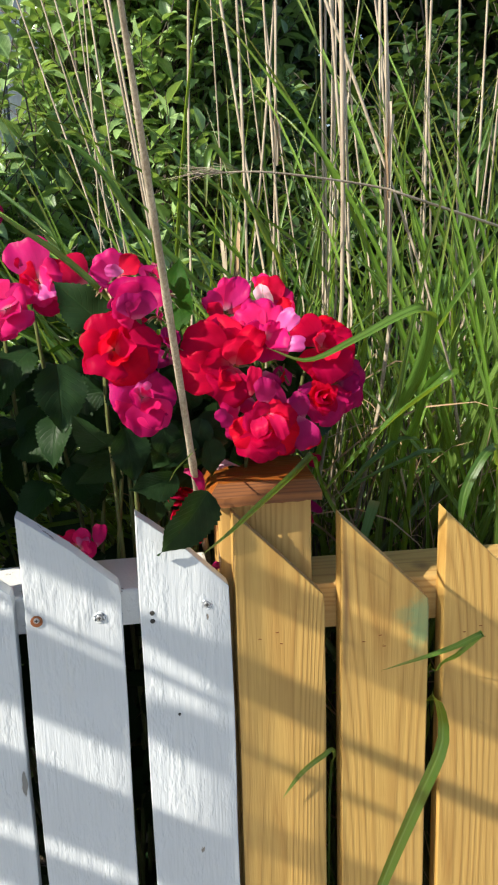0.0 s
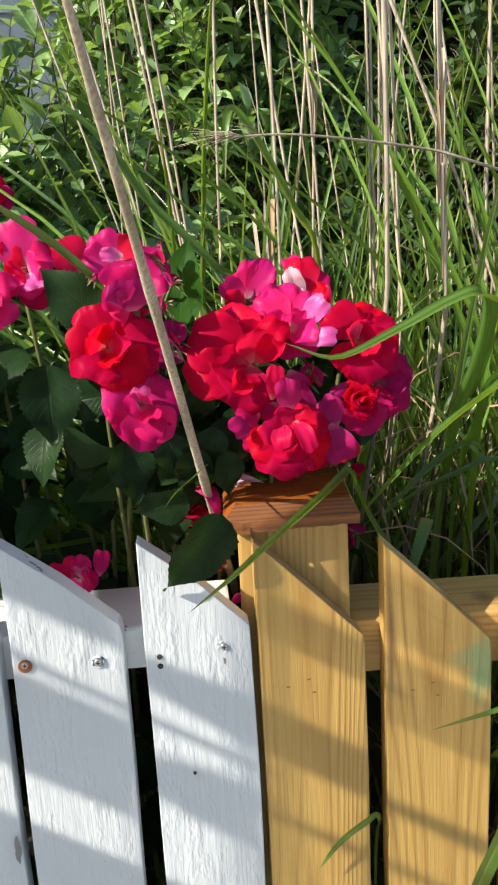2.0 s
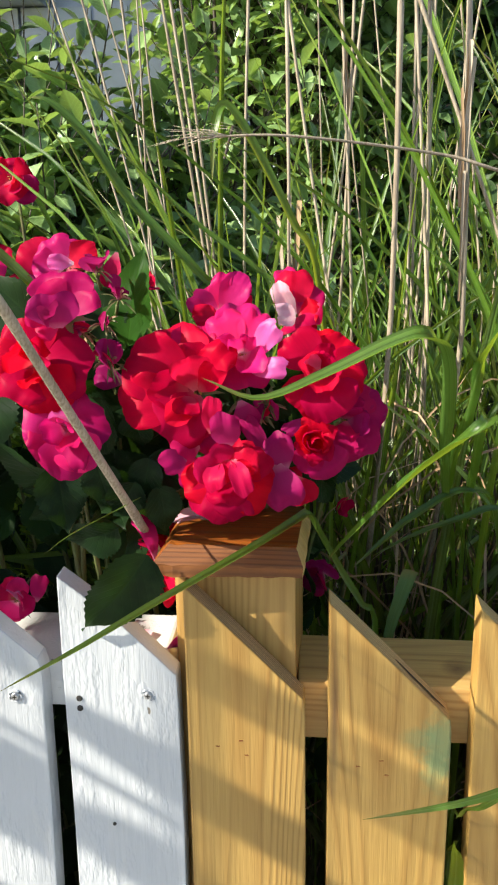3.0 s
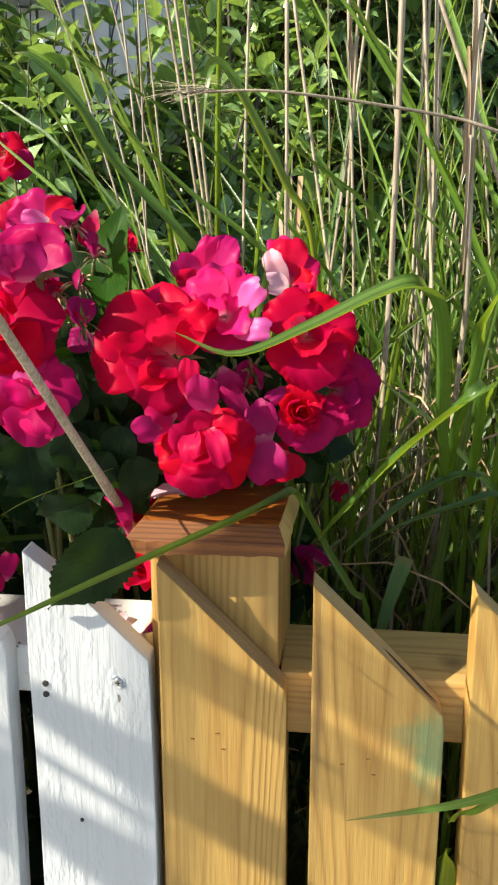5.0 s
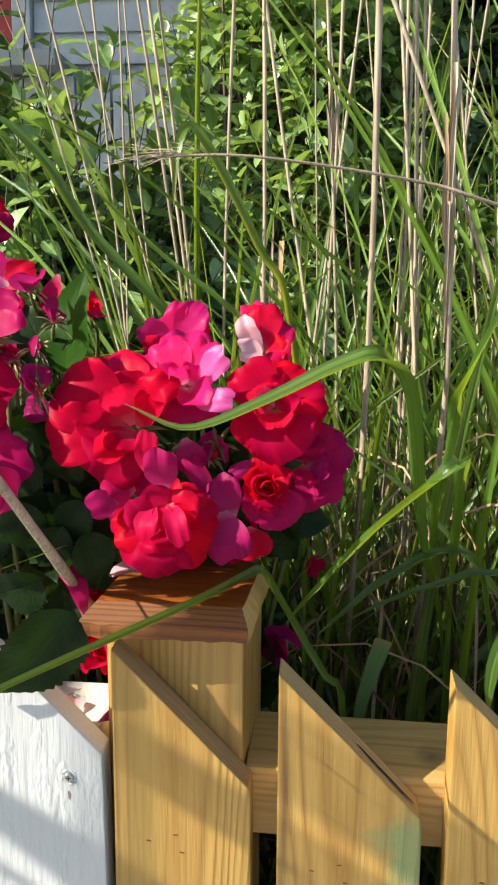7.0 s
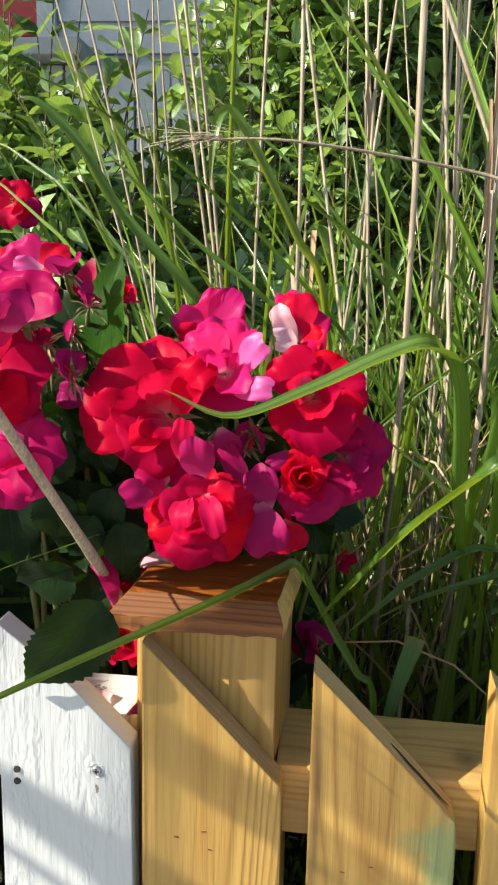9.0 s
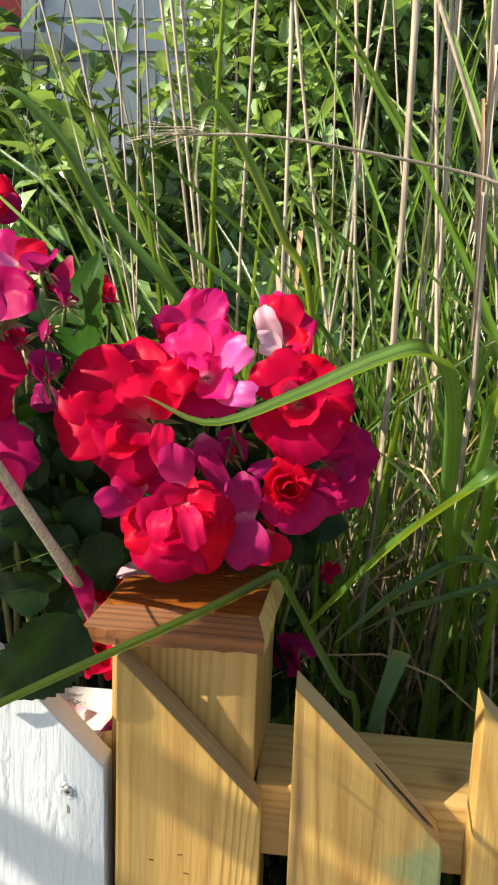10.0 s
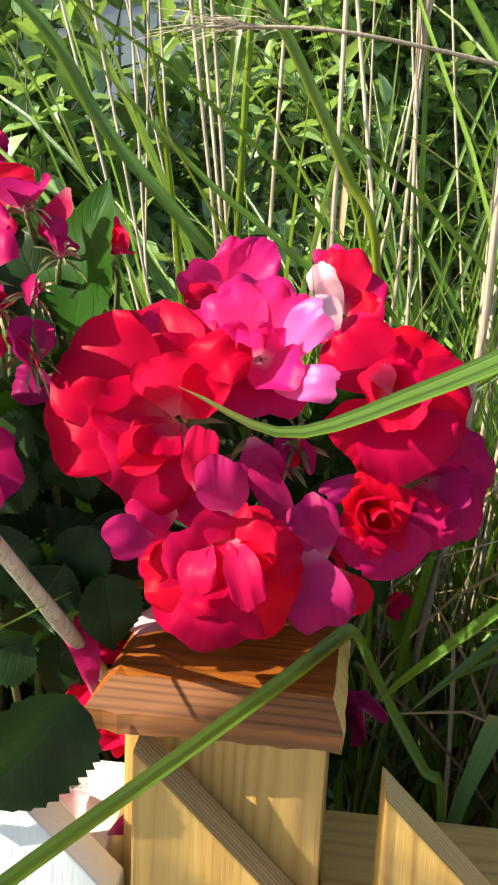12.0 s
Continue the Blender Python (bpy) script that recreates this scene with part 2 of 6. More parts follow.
def grass_mat(name, dark, light, glow, rough=0.4, shaded_foot=0.8, rib_colour=(0.30, 0.42, 0.14), spec=0.5):
    m = Mat(name)
    tc = m.add("ShaderNodeTexCoord")
    sep = m.add("ShaderNodeSeparateXYZ", Vector=tc.outputs["UV"])
    u = m.math("ABSOLUTE", m.math("SUBTRACT", sep.outputs[0], 0.5))
    rib = m.ramp(u, (0.0, 1.0), (0.09, 0.0))
    mp = m.add("ShaderNodeMapping", Vector=tc.outputs["UV"], Scale=(1, 0.02, 1))
    lines = m.noise(mp.outputs[0], 22.0, 2.0)
    info = m.add("ShaderNodeObjectInfo")
    geo = m.add("ShaderNodeNewGeometry")
    rnd = m.math("FRACT", m.math("ADD", info.outputs["Random"], geo.outputs["Random Per Island"]))
    blot = m.noise(m.coords("Object"), 22.0, 4.0)
    c = m.mix(m.math("POWER", rnd, 1.7), dark, light)
    c = m.mix(m.ramp(lines, (0.4, 0.0), (0.7, 0.4)), c, tuple(1.5 * x for x in light))
    c = m.mix(m.ramp(lines, (0.38, 0.75), (0.50, 0.0)), c, dark)
    c = m.mix(m.ramp(blot, (0.5, 0.0), (0.85, 0.5)), c, tuple(0.8 * x for x in light))
    # dry sheath brown that also dims each blade's foot like shade in the clump
    sheath = m.ramp(m.math("ADD", sep.outputs[1], m.math("MULTIPLY", blot, 0.25)), (0.66, shaded_foot), (0.96, 0.0))
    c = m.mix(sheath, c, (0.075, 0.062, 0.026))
    tip = m.ramp(sep.outputs[1], (0.9, 0.0), (1.0, 0.7))
    c = m.mix(tip, c, (0.30, 0.22, 0.09))
    c = m.mix(m.math("MULTIPLY", rib, 0.35), c, rib_colour)
    m.put(m.bsdf.inputs["Specular IOR Level"], spec)
    m.set(Base_Color=c, Roughness=rough)
    m.bump(m.math("ADD", lines, rib), 0.4, 0.0006)
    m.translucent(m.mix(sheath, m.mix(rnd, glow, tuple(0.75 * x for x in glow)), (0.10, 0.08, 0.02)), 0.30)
    return m


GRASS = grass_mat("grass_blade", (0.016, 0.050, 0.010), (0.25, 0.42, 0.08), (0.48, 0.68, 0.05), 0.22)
GRASS_DEEP = grass_mat("deep_green_blade", (0.010, 0.040, 0.006), (0.105, 0.205, 0.040), (0.44, 0.62, 0.05), 0.5, 0.0, (0.09, 0.19, 0.04), 0.10)
GRASS_SAGE = grass_mat("sage_green_blade", (0.10, 0.20, 0.08), (0.15, 0.28, 0.12), (0.30, 0.45, 0.12), 0.4, 0.0, (0.18, 0.30, 0.14), 0.3)
GRASS_BRIGHT = grass_mat("bright_green_blade", (0.03, 0.09, 0.012), (0.13, 0.26, 0.03), (0.75, 0.85, 0.05), 0.32, 0.0)
GRASS_BROAD = grass_mat("broad_grass_blade", (0.024, 0.072, 0.014), (0.075, 0.165, 0.022), (0.50, 0.70, 0.04), 0.34, 0.0)


def straw(name, pale, dark):
    m = Mat(name)
    v = m.coords("Object", (1, 1, 0.03))
    n = m.noise(v, 620.0, 3.0)
    b = m.noise(m.coords("Object"), 22.0, 4.0)
    geo = m.add("ShaderNodeNewGeometry")
    info = m.add("ShaderNodeObjectInfo")
    rnd = m.math("FRACT", m.math("ADD", info.outputs["Random"], geo.outputs["Random Per Island"]))
    c = m.mix(m.ramp(n, (0.35, 0.0), (0.7, 0.7)), pale, dark)
    c = m.mix(m.ramp(b, (0.45, 0.0), (0.75, 0.6)), c, dark)
    c = m.mix(m.math("MULTIPLY", rnd, 0.35), c, dark)
    m.set(Base_Color=c, Roughness=0.55)
    m.bump(n, 0.4, 0.0006)
    return m


STRAW = straw("dry_straw", (0.60, 0.51, 0.39), (0.17, 0.12, 0.075))
STRAW_BROWN = straw("brown_sheath", (0.50, 0.35, 0.20), (0.30, 0.17, 0.08))
# stalk brown darkened to carry the shade inside the clump
STALK_SHADED = straw("shaded_stalk", (0.11, 0.075, 0.04), (0.035, 0.028, 0.016))
STEM_GREEN = straw("green_stem", (0.13, 0.19, 0.05), (0.10, 0.07, 0.03))
BARK = straw("dark_bark", (0.10, 0.075, 0.055), (0.045, 0.032, 0.025))
SEPAL = straw("sepal", (0.16, 0.20, 0.06), (0.12, 0.09, 0.04))
STAMEN = straw("stamen", (0.62, 0.44, 0.10), (0.40, 0.20, 0.05))


def soil():
    m = Mat("soil")
    v = m.coords("Object", shift=False)
    a, b, c3 = m.noise(v, 3.0, 4.0), m.noise(v, 40.0, 5.0), m.noise(v, 220.0, 3.0)
    c = m.mix(a, (0.035, 0.026, 0.018), (0.075, 0.056, 0.036))
    c = m.mix(m.ramp(b, (0.5, 0.0), (0.7, 0.7)), c, (0.055, 0.065, 0.025))
    c = m.mix(m.ramp(c3, (0.62, 0.0), (0.7, 0.6)), c, (0.20, 0.15, 0.09))
    m.set(Base_Color=c, Roughness=0.95)
    m.bump(m.math("ADD", b, c3), 0.8, 0.02)
    return m


SOIL = soil()


def plain(name, colour, rough, scale=14.0, depth=0.85):
    m = Mat(name)
    v = m.coords("Object")
    a, b = m.noise(v, scale, 4.0), m.noise(v, scale * 16, 3.0)
    c = m.mix(m.ramp(a, (0.35, 0.0), (0.7, 1.0)), colour, tuple(depth * x for x in colour))
    m.set(Base_Color=c, Roughness=rough)
    m.bump(b, 0.2, 0.001)
    return m


SIDING = plain("white_siding", (0.60, 0.63, 0.69), 0.5)
DOOR_RED = plain("red_door_paint", (0.50, 0.035, 0.035), 0.4)
GREY_TRIM = plain("grey_painted_wood", (0.42, 0.45, 0.49), 0.6)
CONCRETE = plain("pale_concrete", (0.50, 0.48, 0.44), 0.85)
ROOF = plain("roof_shingle", (0.08, 0.08, 0.085), 0.9)


# ---- mesh helpers ----
def link_mesh(name, mesh, material, parent=None, label="", smooth=True):
    if material is not None and not mesh.materials:
        mesh.materials.append(material.mat)
    if smooth and len(mesh.polygons):
        mesh.polygons.foreach_set("use_smooth", [True] * len(mesh.polygons))
    ob = new(name, mesh)
    ob.parent = parent
    if label:
        ob["label"] = label
    return ob


def part(name, bm, material, parent, label="", smooth=False):
    mesh = bpy.data.meshes.new(name)
    bm.to_mesh(mesh)
    bm.free()
    return link_mesh(name, mesh, material, parent, label, smooth)


def thing(name, at, label, category, group="", kind=""):
    ob = new(name)
    ob.location = at
    ob.empty_display_size = 0.05
    return tagged(ob, label, category, group, kind)


class Sheets:
    """Collects curved sheets and tubes with their UVs into one mesh."""

    def __init__(self):
        self.v, self.f, self.uv, self.m = [], [], [], []

    def grid(self, nu, nv, fn, slot=0):
        o = len(self.v)
        for j in range(nv + 1):
            for i in range(nu + 1):
                self.v.append(tuple(fn(i / nu, j / nv)))
        for j in range(nv):
            for i in range(nu):
                a = o + j * (nu + 1) + i
                self.f.append((a, a + 1, a + nu + 2, a + nu + 1))
                self.uv += [i / nu, j / nv, (i + 1) / nu, j / nv, (i + 1) / nu, (j + 1) / nv, i / nu, (j + 1) / nv]
                self.m.append(slot)

    def tube(self, pts, radii, sides=6, slot=0):
        o = len(self.v)
        pts = [Vector(p) for p in pts]
        n = len(pts)
        for k, p in enumerate(pts):
            t = (pts[min(k + 1, n - 1)] - pts[max(k - 1, 0)]).normalized()
            a = t.orthogonal().normalized() if abs(t.z) < 0.9 else t.cross(Vector((0, 1, 0))).normalized()
            b = t.cross(a)
            for s in range(sides):
                w = 2 * math.pi * s / sides
                self.v.append(tuple(p + (a * math.cos(w) + b * math.sin(w)) * radii[k]))
        for k in range(n - 1):
            for s in range(sides):
                a, b = o + k * sides + s, o + k * sides + (s + 1) % sides
                self.f.append((a, b, b + sides, a + sides))
                self.uv += [s / sides, k / n, (s + 1) / sides, k / n, (s + 1) / sides, (k + 1) / n, s / sides, (k + 1) / n]
                self.m.append(slot)
        self.f.append(tuple(range(o, o + sides))[::-1])
        self.f.append(tuple(range(o + (n - 1) * sides, o + n * sides)))
        self.uv += [0.0] * (4 * sides)
        self.m += [slot, slot]

    def mesh(self, name, *materials):
        me = bpy.data.meshes.new(name)
        me.from_pydata(self.v, [], self.f)
        layer = me.uv_layers.new(name="UVMap")
        layer.data.foreach_set("uv", self.uv)
        for m in materials:
            me.materials.append(m.mat)
        me.polygons.foreach_set("material_index", self.m)
        me.polygons.foreach_set("use_smooth", [True] * len(self.f))
        me.update()
        return me


def spline(pts, n):
    """n + 1 points along a smooth curve through pts."""
    p = [Vector(q) for q in pts]
    p = [2 * p[0] - p[1], *p, 2 * p[-1] - p[-2]]
    out = []
    for k in range(n + 1):
        s = k / n * (len(p) - 3)
        i = min(int(s), len(p) - 4)
        t = s - i
        a, b, c, d = p[i:i + 4]
        out.append(0.5 * (2 * b + (c - a) * t + (2 * a - 5 * b + 4 * c - d) * t * t + (3 * b - a - 3 * c + d) * t ** 3))
    return out


def box(bm, lo, hi, bevel=0.0):
    m = Matrix.Translation([(a + b) / 2 for a, b in zip(lo, hi)]) @ Matrix.Diagonal([b - a for a, b in zip(lo, hi)] + [1])
    made = bmesh.ops.create_cube(bm, size=1, matrix=m)
    if bevel:
        edges = list({e for v in made["verts"] for e in v.link_edges})
        bmesh.ops.bevel(bm, geom=edges, offset=bevel, segments=2, affect="EDGES", profile=0.6)
    return bm


# ---- ground ----
bm = bmesh.new()
bmesh.ops.create_grid(bm, x_segments=60, y_segments=60, size=1)
for v in bm.verts:
    v.co.x, v.co.y = (math.copysign(abs(c) ** 3, c) * 400 for c in v.co.xy)
    v.co.z = 0.012 * noise.noise(v.co * 2.0) if v.co.length < 30 else 0.0
ground = part("ground", bm, SOIL, None, smooth=True)
tagged(ground, "dark bare soil with dry straw and weeds", "ground", kind="structure")


# unseen pale paving, added to bounce sunlight onto the fence front
bm = bmesh.new()
for k in range(9):
    box(bm, (-6.0 + k * 1.35, -2.1, -0.05), (-6.0 + k * 1.35 + 1.34, -0.38, 0.03), 0.006)
part("pavement", bm, CONCRETE, None)
tagged(bpy.data.objects["pavement"], "unseen pale concrete slabs added to bounce light onto the fence", "pavement", kind="structure")


# ---- fences ----
def picket_mesh(name, width, tip, shoulder, thick, base, material, end_material, wobble, seed, clip=0.0, back_drop=0.0):
    """A picket with a slanted sawn top: its left edge at x = 0 reaches the tip, its right edge the shoulder."""
    rng = random.Random(seed)
    zs = [base + (shoulder - 0.01 - base) * k / 14 for k in range(15)]
    rows = []
    for z in zs:
        dx = wobble * noise.noise(Vector((seed, z * 5, 0)))
        dy = wobble * noise.noise(Vector((seed, 3, z * 4)))
        rows.append([(dx, dy, z), (width / 2 + dx, dy * 0.6, z), (width + dx + wobble * noise.noise(Vector((seed, z * 6, 9))), dy, z)])
    top = [(clip, 0, tip), (width / 2, 0, (tip + shoulder) / 2), (width - 0.001, 0, shoulder)]
    rows.append([(0.0, 0, tip - clip * 1.2 - 0.001), top[1], top[2]]) if clip else rows.append(top)
    bm = bmesh.new()
    grid = [[[bm.verts.new((x, y + d, z - (back_drop if d and r is rows[-1] else 0.0))) for x, y, z in r] for r in rows] for d in (0.0, thick)]
    n = len(rows)
    for k in range(n - 1):
        for i in range(2):
            bm.faces.new((grid[0][k][i], grid[0][k][i + 1], grid[0][k + 1][i + 1], grid[0][k + 1][i]))
            bm.faces.new((grid[1][k][i + 1], grid[1][k][i], grid[1][k + 1][i], grid[1][k + 1][i + 1]))
        bm.faces.new((grid[1][k][0], grid[0][k][0], grid[0][k + 1][0], grid[1][k + 1][0]))
        bm.faces.new((grid[0][k][2], grid[1][k][2], grid[1][k + 1][2], grid[0][k + 1][2]))
    ends = []
    for i in range(2):
        ends.append(bm.faces.new((grid[0][-1][i], grid[0][-1][i + 1], grid[1][-1][i + 1], grid[1][-1][i])))
        bm.faces.new((grid[0][0][i + 1], grid[0][0][i], grid[1][0][i], grid[1][0][i + 1]))
    for f in ends:
        f.material_index = 1
    bm.normal_update()
    sharp = [e for e in bm.edges if len(e.link_faces) == 2 and e.calc_face_angle() > 0.6]
    bmesh.ops.bevel(bm, geom=sharp, offset=0.0012, segments=2, affect="EDGES", profile=0.6)
    me = bpy.data.meshes.new(name)
    bm.to_mesh(me)
    bm.free()
    me.materials.append(material.mat)
    me.materials.append(end_material.mat)
    return me


def screw_mesh(r):
    bm = bmesh.new()
    bmesh.ops.create_cone(bm, cap_ends=True, segments=16, radius1=r, radius2=r * 0.7, depth=r * 0.5, matrix=pose(0, 0, 0, 90))
    for a in (0, 90):
        box_m = pose(0, -r * 0.26, 0, 0, a, 0) @ Matrix.Diagonal((r * 1.0, r * 0.04, r * 0.26, 1))
        made = bmesh.ops.create_cube(bm, size=1, matrix=box_m)
        for f in {f for v in made["verts"] for f in v.link_faces}:
            f.material_index = 1
    me = bpy.data.meshes.new("screw")
    bm.to_mesh(me)
    bm.free()
    me.materials.append(STEEL.mat)
    me.materials.append(HOLE.mat)
    return me


SCREW = screw_mesh(0.0034)

new_fence = thing("timber_fence", (0, 0, 0), "new unpainted yellow pine picket fence with slanted picket tops", "fence")
FRONT = 0.0
PICKETS = [(-0.1025, 0.965, 0.877), (0.0, 0.9535, 0.8630), (0.1043, 0.9510, 0.8620), (0.2055, 0.9515, 0.8640), (0.3085, 0.9535, 0.8660), (0.4115, 0.9515, 0.8640)]
for k, (x, tip, low) in enumerate(PICKETS):
    me = picket_mesh("picket", 0.086 if k == 0 else 0.0885, tip, low, 0.0215, 0.05, PINE_STAIN if k == 1 else PINE, PINE_END_PALE if k else PINE_END, 0.0008, k + 1, 0.0, 0.0 if k == 0 else -0.0022)
    ob = link_mesh("picket", me, None, new_fence, "pine picket with a faded green stain" if k == 1 else "", smooth=False)
    ob.location = (x, FRONT, 0)
    for sx, sz, tilt in ((0.022, low - 0.039, 4), (0.039, low - 0.034, -6), (0.043, low - 0.046, 8)):
        nail = bmesh.new()
        bmesh.ops.create_cube(nail, size=1, matrix=pose(sx, -0.00005, sz, 0, tilt, 0) @ Matrix.Diagonal((0.0030, 0.0005, 0.0007, 1)))
        part("staple", nail, RUST, ob)

# a drying split in the sawn top of the stained picket
split = bmesh.new()


def y_split(u):
    return 0.0095 - 0.002 * u


low_edge, high_edge = [], []
for k in range(9):
    u = k / 8
    x = 0.048 + 0.036 * u
    z = 0.9535 - 0.0905 * x / 0.0885 + 0.0006 + 0.0022 * y_split(u) / 0.0215
    wide = 0.0016 * math.sin(math.pi * (0.05 + 0.9 * u)) ** 0.7 + 0.0002 * math.sin(9 * u)
    y = 0.0095 - 0.002 * u + 0.0004 * math.sin(u * 14)
    low_edge.append(split.verts.new((x, y - wide, z)))
    high_edge.append(split.verts.new((x, y + wide, z)))
for k in range(8):
    split.faces.new((low_edge[k], low_edge[k + 1], high_edge[k + 1], high_edge[k]))
part("split", split, HOLE, new_fence, "dark drying split in the sawn picket top")

bm = box(bmesh.new(), (-0.089, 0.0, 0.0), (0.0, 0.089, 0.9705), 0.0025)
post = part("post", bm, PINE_POST, new_fence)
post.location = (-0.0235, 0.0220, 0)
post.rotation_euler = (0, 0, radians(-3.5))


def cap_mesh():
    """A low cap with bevelled shoulders and a rough sawn edge."""
    bm = bmesh.new()
    x0, x1, y0, y1 = -0.0995, 0.0065, -0.0235, 0.0835
    rings = [(0.0, 0.969), (0.0003, 0.9795), (0.0012, 0.9808), (0.0092, 0.9897), (0.0102, 0.9905)]
    n = 14
    loops = []
    for inset, z in rings:
        pts = []
        corners = [(x0 + inset, y0 + inset * 1.1), (x1 - 0.5 * inset, y0 + inset * 1.1), (x1 - 0.5 * inset, y1 - 0.5 * inset), (x0 + inset, y1 - 0.5 * inset)]
        for c in range(4):
            (ax, ay), (bx, by) = corners[c], corners[(c + 1) % 4]
            for k in range(n):
                s = k / n
                j = 0.0011 * noise.noise(Vector((ax + (bx - ax) * s, ay + (by - ay) * s, z)) * 90)
                px = ax + (bx - ax) * s
                pts.append(bm.verts.new((px + j, ay + (by - ay) * s + j, z + j + (0.001 + 0.0032 * (px - x0) / (x1 - x0) if z == 0.969 else 0.0))))
        loops.append(pts)
    for a, b in zip(loops, loops[1:]):
        for k in range(4 * n):
            f = bm.faces.new((a[k], a[(k + 1) % (4 * n)], b[(k + 1) % (4 * n)], b[k]))
            f.material_index = 1 if a is loops[0] else 0
    bm.faces.new(loops[-1])
    bm.faces.new(loops[0][::-1])
    bm.normal_update()
    # front faces, bevel included, take the colour darkened for shade
    for f in bm.faces:
        if f.normal.x > 0.6:
            f.material_index = 2
        elif f.normal.y < -0.3:
            f.material_index = 1
    return bm


cap = part("cap", cap_mesh(), CEDAR, post, "amber-stained wooden post cap with rough sawn edges")
cap.data.materials.append(CEDAR_END_SHADED.mat)
cap.data.materials.append(PINE_RAIL.mat)
for z0 in (0.839, 0.22):
    bm = box(bmesh.new(), (-0.0225, 0.0217, -0.007 if z0 > 0.5 else 0.0), (0.56, 0.097, 0.040), 0.002)
    rail = part("rail", bm, PINE_KNOT if z0 > 0.5 else PINE_RAIL, new_fence)
    rail.location = (0, 0, z0)
    rail.rotation_euler = (0, radians(1.2), 0)

white_fence = thing("white_fence", (-0.15, -0.002, 0), "weathered white painted picket fence with peeling slanted tops", "fence")
white_fence.rotation_euler = (0, 0, radians(-1.0))
WHITES = [(-0.0415, 0.980, 0.8965, 0.0835, 0.006), (-0.146, 0.984, 0.906, 0.087, 0.004), (-0.242, 0.98, 0.905, 0.087, 0.004), (-0.345, 0.983, 0.90, 0.088, 0.003),
          (-0.448, 0.981, 0.902, 0.086, 0.004), (-0.551, 0.984, 0.90, 0.088, 0.003)]
white_obs = []
for k, (x, tip, low, w, clip) in enumerate(WHITES):
    me = picket_mesh("picket", w, tip, low, 0.02, 0.05, WHITE, WHITE_WORN, 0.002, 20 + k, clip)
    ob = link_mesh("picket", me, None, white_fence, smooth=False)
    ob.location = (x, 0, 0)
    white_obs.append(ob)
# screws and nail holes, in the picket's own coordinates
for k, x, z, kind in ((0, 0.0615, 0.880, "screw"), (0, 0.0105, 0.876, "screw_hole"), (0, 0.0105, 0.868, "screw_hole"), (0, 0.031, 0.770, "nail_hole"),
                      (1, 0.067, 0.876, "screw"), (1, 0.011, 0.879, "rusty_screw")):
    if kind in ("screw", "rusty_screw"):
        s = link_mesh(kind, SCREW, None, white_obs[k], "rusted screw head with an orange stain" if kind == "rusty_screw" else "", smooth=False)
        s.location = (x, -0.0006, z)
        if kind == "screw":
            ring = Sheets()
            crumbs = random.Random(k + 4)
            path = [(x + math.cos(j * 0.3307) * 0.0046, 0.0006, z + math.sin(j * 0.3307) * 0.0046) for j in range(20)]
            ring.tube(path, [crumbs.uniform(0.0005, 0.0012) for _ in path], 6)
            link_mesh("paint_rim", ring.mesh("paint_rim", WHITE), None, white_obs[k], "cracked white paint raised round the screw")
        if kind == "rusty_screw":
            bm = bmesh.new()
            bmesh.ops.create_cone(bm, cap_ends=True, segments=14, radius1=0.0056, radius2=0.0050, depth=0.0006, matrix=pose(x, -0.0004, z - 0.001, 90))
            part("rust_ring", bm, RUST, white_obs[k])
    else:
        r = 0.0024 if kind == "screw_hole" else 0.0015
        bm = bmesh.new()
        bmesh.ops.create_cone(bm, cap_ends=True, segments=12, radius1=r, radius2=r * 0.8, depth=0.0012, matrix=pose(x, -0.0003, z, 90))
        part(kind, bm, HOLE, white_obs[k])
# a patch on the third picket where the paint has come off
patch = bmesh.new()
edge = random.Random(6)
rim = []
for j in range(16):
    a = j / 16 * 6.283
    rim.append(patch.verts.new((0.083 + math.cos(a) * 0.0026 * edge.uniform(0.7, 1.25), -0.0026, 0.716 + math.sin(a) * 0.0125 * edge.uniform(0.75, 1.2))))
patch.faces.new(rim)
part("bare_patch", patch, BARE, white_obs[2], "grey bare wood where the paint has flaked")
for z0, z1 in ((0.856, 0.893), (0.2, 0.238)):
    bm = box(bmesh.new(), (-0.62, 0.0215, z0), (0.0285, 0.105, z1), 0.003)
    part("rail", bm, WHITE_WORN if z0 > 0.5 else WHITE, white_fence)


# ---- grass ----
def blade_fn(pts, width, fold=0.25, twist=0.0, face=Vector((0, -1, 0.25)), blunt=False, foot=0.16):
    """A folded strap leaf along pts; u runs across it."""
    n = len(pts) - 1
    frames = []
    for k, p in enumerate(pts):
        t = (pts[min(k + 1, n)] - pts[max(k - 1, 0)]).normalized()
        side = t.cross(face)
        side = side.normalized() if side.length > 1e-4 else t.orthogonal().normalized()
        side = Matrix.Rotation(twist * k / n, 3, t) @ side
        frames.append((side, side.cross(t).normalized()))

    def fn(u, v):
        k = min(int(round(v * n)), n)
        s, nn = frames[k]
        prof = min(1.0, foot + v * 0.98) * (1.0 if blunt else max(0.0, 1 - v ** 3.2) ** 0.8)
        x = (u - 0.5) * 2
        return pts[k] + s * (x * width / 2 * prof) + nn * (abs(x) * width / 2 * prof * fold)

    return fn, n


